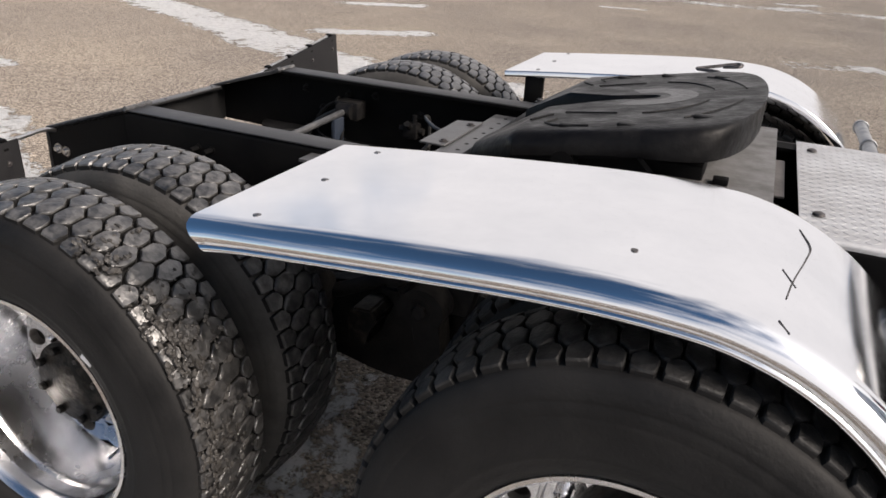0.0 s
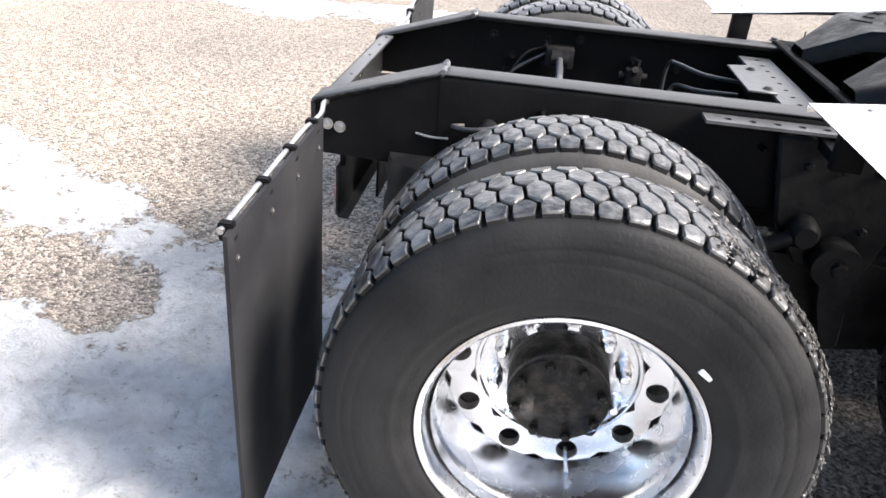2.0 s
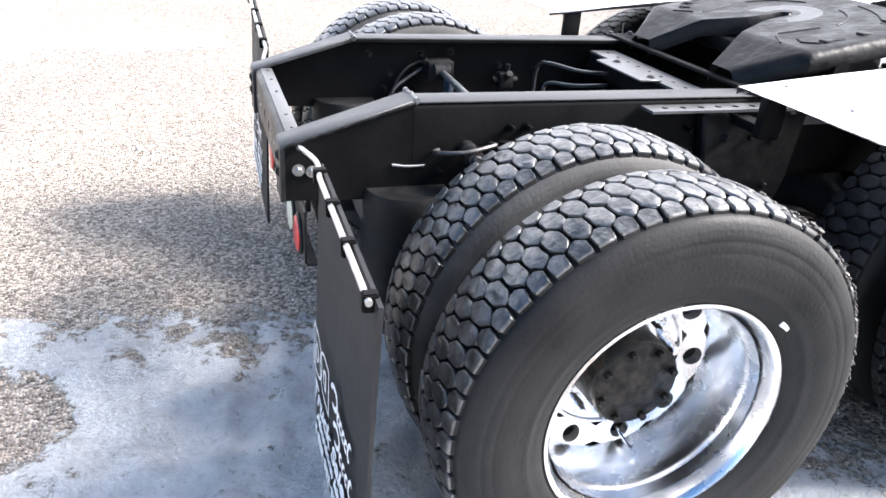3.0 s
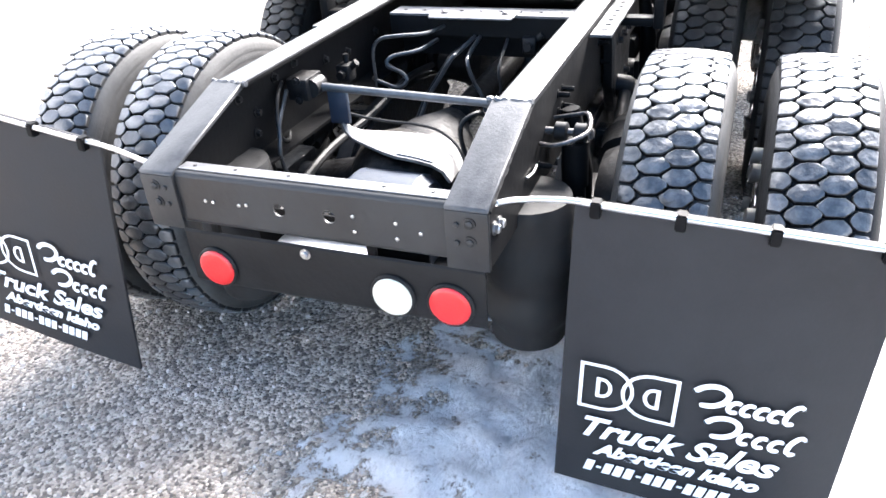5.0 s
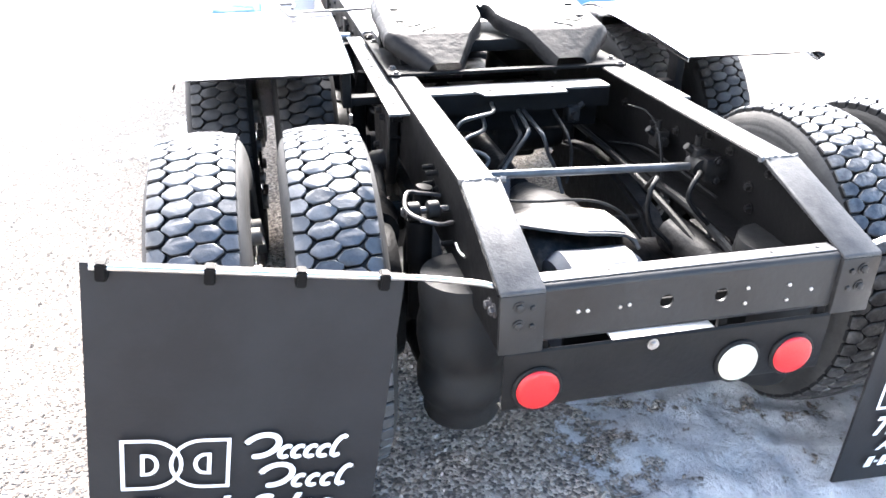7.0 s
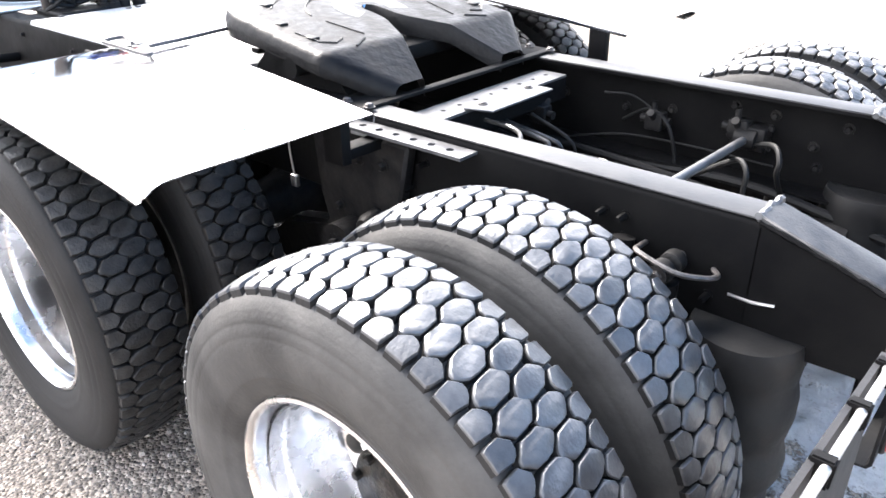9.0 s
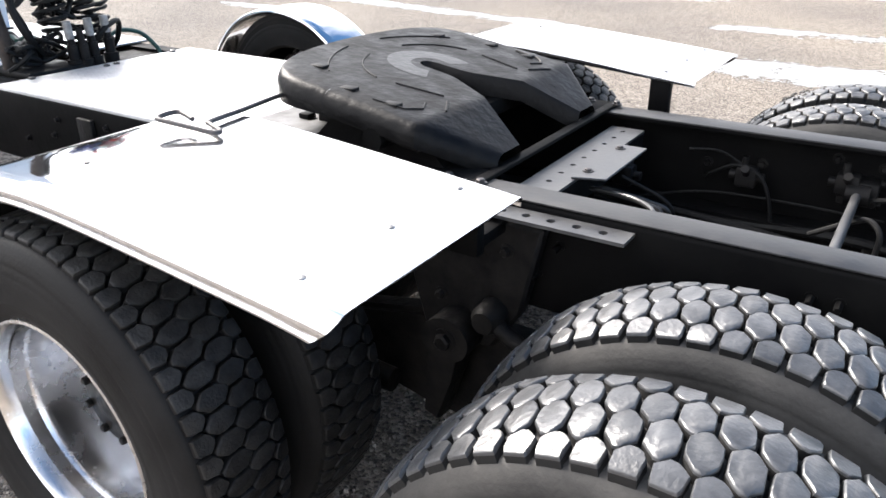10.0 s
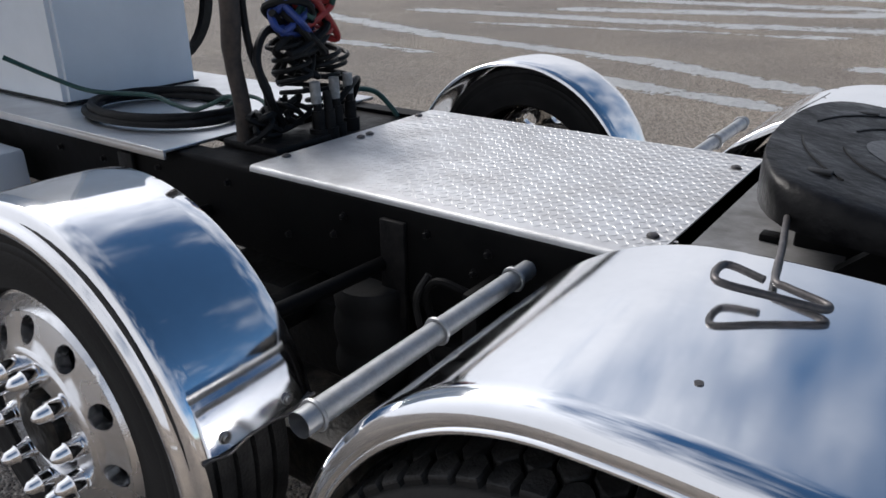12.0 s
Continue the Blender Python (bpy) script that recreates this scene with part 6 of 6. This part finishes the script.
# -- front: chassis plate, cab corner, air lines --
bm = bmesh.new()
box(bm, 3.19, 5.2, -.50, .505, .972, .984, .003)
box(bm, 3.19, 5.2, .495, .505, .952, .975, .002)
part("chassis_cover", bm, DECKALU, truck, "plain bright aluminium cover plate")
bm = bmesh.new()
box(bm, 2.862, 3.18, -.40, .40, .90, .955, .01)
box(bm, 2.90, 3.16, .05, .30, .955, .985, .01)
part("junction_tray", bm, GREASE, truck, "greasy black tray between deck and cover")


def cab():
    """The white corner of the cab's rear wall, with a bevelled side, standing on the cover plate."""
    bm = bmesh.new()
    prism(bm, [(4.075, -.305), (4.075, .315), (5.4, .315), (5.4, -.305)], "z", .992, 2.3)
    bmesh.ops.bevel(bm, geom=[e for e in bm.edges if abs((e.verts[0].co - e.verts[1].co).normalized().z) > .9], offset=.02, segments=4, affect="EDGES")
    body = part("cab_wall", bm, WHITEPAINT, truck, "smooth white painted cab rear wall")
    bm = bmesh.new()
    tube(bm, [(4.07, -.308, .994), (4.07, .318, .994), (5.38, .318, .994)], .006, 6)
    part("seal", bm, HOSE, body, "thin black seam")
    bm = bmesh.new()
    prism(bm, [(4.30, -.34), (4.30, -.36), (5.3, -.40), (5.3, -.36)], "z", .99, 2.3)
    part("rubber_gaiter", bm, HOSE, body, "black rubber strip")
    bm = bmesh.new()
    sheet(bm, [[Vector((4.42, -.34 - .30 * math.sin(t) - d, 1.36 - .34 * math.cos(t) * (1 if math.cos(t) > 0 else .6))) for d in (0, .05)] for t in [radians(a) for a in range(0, 121, 10)]], .04)
    part("fairing", bm, HOSE, body, "curved black rubber fairing")


cab()

# the cab body itself, far ahead on the rails
bm = bmesh.new()
prism(bm, [(6.0, .985), (6.0, 3.55), (6.12, 3.98), (6.5, 4.02), (7.4, 3.55), (7.75, 2.75), (8.35, 2.05), (8.35, .985)], "y", -1.27, 1.27)
bmesh.ops.bevel(bm, geom=[e for e in bm.edges if abs((e.verts[0].co - e.verts[1].co).normalized().y) < .1], offset=.06, segments=3, affect="EDGES")
part("cab_body", bm, WHITEPAINT, truck, "white painted cab and sleeper body")
bm = bmesh.new()
box(bm, 4.05, 4.9, .52, .80, .50, .865, .02)
part("step_box", bm, WHITEPAINT, truck, "white painted side box below the cover")

# upright wrapped pole and hose bundle
bm = bmesh.new()
tube(bm, smooth_line([(3.08, .27, .96), (3.07, .275, 1.10), (3.08, .285, 1.25), (3.06, .29, 1.40), (3.07, .28, 1.70)], 5), [.027] * 11 + [.031] * 10, 12)
pole = part("hose_pole", bm, BROWN, truck, "brown wrapped upright hose support")
bm = bmesh.new()
tube(bm, smooth_line([(3.02, .22, 1.00), (3.02, .20, 1.12), (3.05, .235, 1.26), (3.05, .25, 1.45), (3.05, .24, 1.7)], 5), .012, 8)
part("cable", bm, HOSE, pole, "black cable")


def coil(cx, cy, z0, z1, rad, turns, r, mat, name, label, lean=(0, 0), squash=1.0):
    bm = bmesh.new()
    n = int(turns * 18)
    pts = []
    for k in range(n + 1):
        t = k / n
        a = 2 * math.pi * turns * t
        w = rad * (1 + .10 * math.sin(7 * a / 5 + cx * 9))
        pts.append((cx + lean[0] * t + w * math.cos(a), cy + lean[1] * t + w * squash * math.sin(a), z0 + (z1 - z0) * t + .008 * math.sin(3 * t * 9)))
    tube(bm, pts, r, 7)
    return part(name, bm, mat, truck, label)


coil(3.05, -.06, 1.03, 1.24, .055, 6, .0085, HOSE, "coiled_hose", "black coiled air hose", (.0, -.02))
coil(3.03, .06, 1.10, 1.30, .060, 5, .0085, HOSE, "coiled_hose", "black coiled air hose", (.02, .03))
coil(3.06, -.14, 1.02, 1.22, .050, 6, .0080, HOSE, "coiled_hose", "black coiled air hose")


def tangle(seed, mid, size, r, mat, name, label, points=15):
    """A hose gathered into a loose tangle: a smooth line through points scattered in an upright oval."""
    rng = random.Random(seed)
    pts = []
    for k in range(points):
        a = 2.3 * k + rng.uniform(-.5, .5)
        d = rng.uniform(.65, 1.0)
        pts.append((mid[0] + size[0] * d * math.cos(a), mid[1] + size[1] * d * math.sin(a), mid[2] + size[2] * math.sin(1.7 * k + seed) * rng.uniform(.6, 1)))
    bm = bmesh.new()
    tube(bm, smooth_line(pts, 8), r, 8)
    return part(name, bm, mat, truck, label)


tangle(1, (3.04, -.02, 1.36), (.07, .115, .11), .0125, REDHOSE, "tangled_hose", "red air hose gathered in loops")
tangle(2, (3.03, .06, 1.38), (.07, .105, .11), .0125, BLUEHOSE, "tangled_hose", "blue air hose gathered in loops")
tangle(3, (3.04, .04, 1.32), (.08, .13, .12), .0130, HOSE, "tangled_hose", "black cable gathered in loops", 18)
tangle(4, (3.02, -.01, 1.42), (.07, .11, .10), .0110, GREENHOSE, "tangled_hose", "dark green cable gathered in loops", 12)
tangle(5, (3.05, .02, 1.22), (.07, .12, .10), .0110, HOSE, "tangled_hose", "black air hose gathered in loops", 13)
tangle(7, (3.03, .235, 1.035), (.05, .075, .055), .0110, HOSE, "tangled_hose", "black air hose gathered in loops", 14)
tangle(8, (3.04, .10, 1.05), (.05, .09, .06), .0100, HOSE, "tangled_hose", "black air hose gathered in loops", 12)
tangle(6, (3.04, -.03, 1.46), (.07, .10, .09), .0125, REDHOSE, "tangled_hose", "red air hose gathered in loops", 9)
for k, (cx, cy) in enumerate(((2.94, .07), (2.95, -.03), (2.97, -.12), (3.06, .17), (2.93, .03))):
    bm = bmesh.new()
    tube(bm, [(cx, cy, .95), (cx, cy, 1.00), (cx, cy, 1.00), (cx, cy, 1.06), (cx, cy, 1.06), (cx, cy + .005, 1.12)], [.032, .032, .022, .022, .016, .014], 10)
    fit_ = part("gladhand", bm, GREASE, truck, "greasy black air coupling")
    if k < 3:
        bm = bmesh.new()
        tube(bm, [(cx, cy + .004, 1.085), (cx, cy + .006, 1.155)], .0175, 10)
        part("sleeve", bm, CAST, fit_, "pale grey plastic sleeve")
loose = [(GREENHOSE, .010, [(3.04, -.16, 1.05), (3.05, -.24, 1.07), (3.02, -.32, 1.05), (2.98, -.36, .99), (2.95, -.365, .955)]),
         (GREENHOSE, .009, [(4.06, .52, 1.20), (4.0, .40, 1.12), (3.90, .30, 1.06), (3.72, .18, 1.045), (3.60, .16, 1.02), (3.50, .15, 1.01), (3.44, .12, 1.03), (3.38, .08, 1.06), (3.30, .10, 1.05)]),
         (HOSE, .014, [(3.05, .12, 1.00), (3.00, .22, 1.12), (3.02, .24, 1.24), (3.05, .16, 1.32), (3.05, .05, 1.30)]),
         (HOSE, .011, [(3.30, .06, 1.02), (3.22, .14, 1.05), (3.12, .18, 1.02), (3.05, .20, .98)]),
         (GREENHOSE, .008, [(3.45, .05, 1.00), (3.38, .02, 1.05), (3.28, .02, 1.05), (3.18, .06, 1.02)]),
         (HOSE, .012, [(3.0, -.05, 1.03), (2.96, -.10, 1.10), (3.0, -.20, 1.12), (3.05, -.22, 1.04), (3.1, -.2, .98)])]
for mt, rr, pts in loose:
    bm = bmesh.new()
    tube(bm, smooth_line(pts, 7), rr, 8)
    part("cable", bm, mt, truck, "dark green cable" if mt is GREENHOSE else "black hose")

# a coiled hose that lies loose on the cover plate
bm = bmesh.new()
pts = []
for k in range(0, 92):
    a = 2 * math.pi * k / 46 + .6
    pts.append((3.64 + (.315 + .020 * math.sin(a * .7)) * math.cos(a), .175 + (.245 + .014 * math.cos(a * 1.3)) * math.sin(a), 1.003 + (.022 if 30 < k < 70 else 0) + .004 * math.sin(a)))
tube(bm, pts, .0150, 10)
ob = part("loose_hose", bm, HOSE, None)
tagged(ob, label="thick black rubber hose coiled loosely on the aluminium cover", category="hose")
bm = bmesh.new()
end = Vector(pts[-1])
way = (end - Vector(pts[-3])).normalized()
tube(bm, [end - way * .045, end - way * .040, end + way * .010, end + way * .012, end + way * .030], [.0165, .0180, .0180, .0125, .0125], 12)
part("hose_end", bm, DARKBOLT, ob, "dark crimped hose fitting")
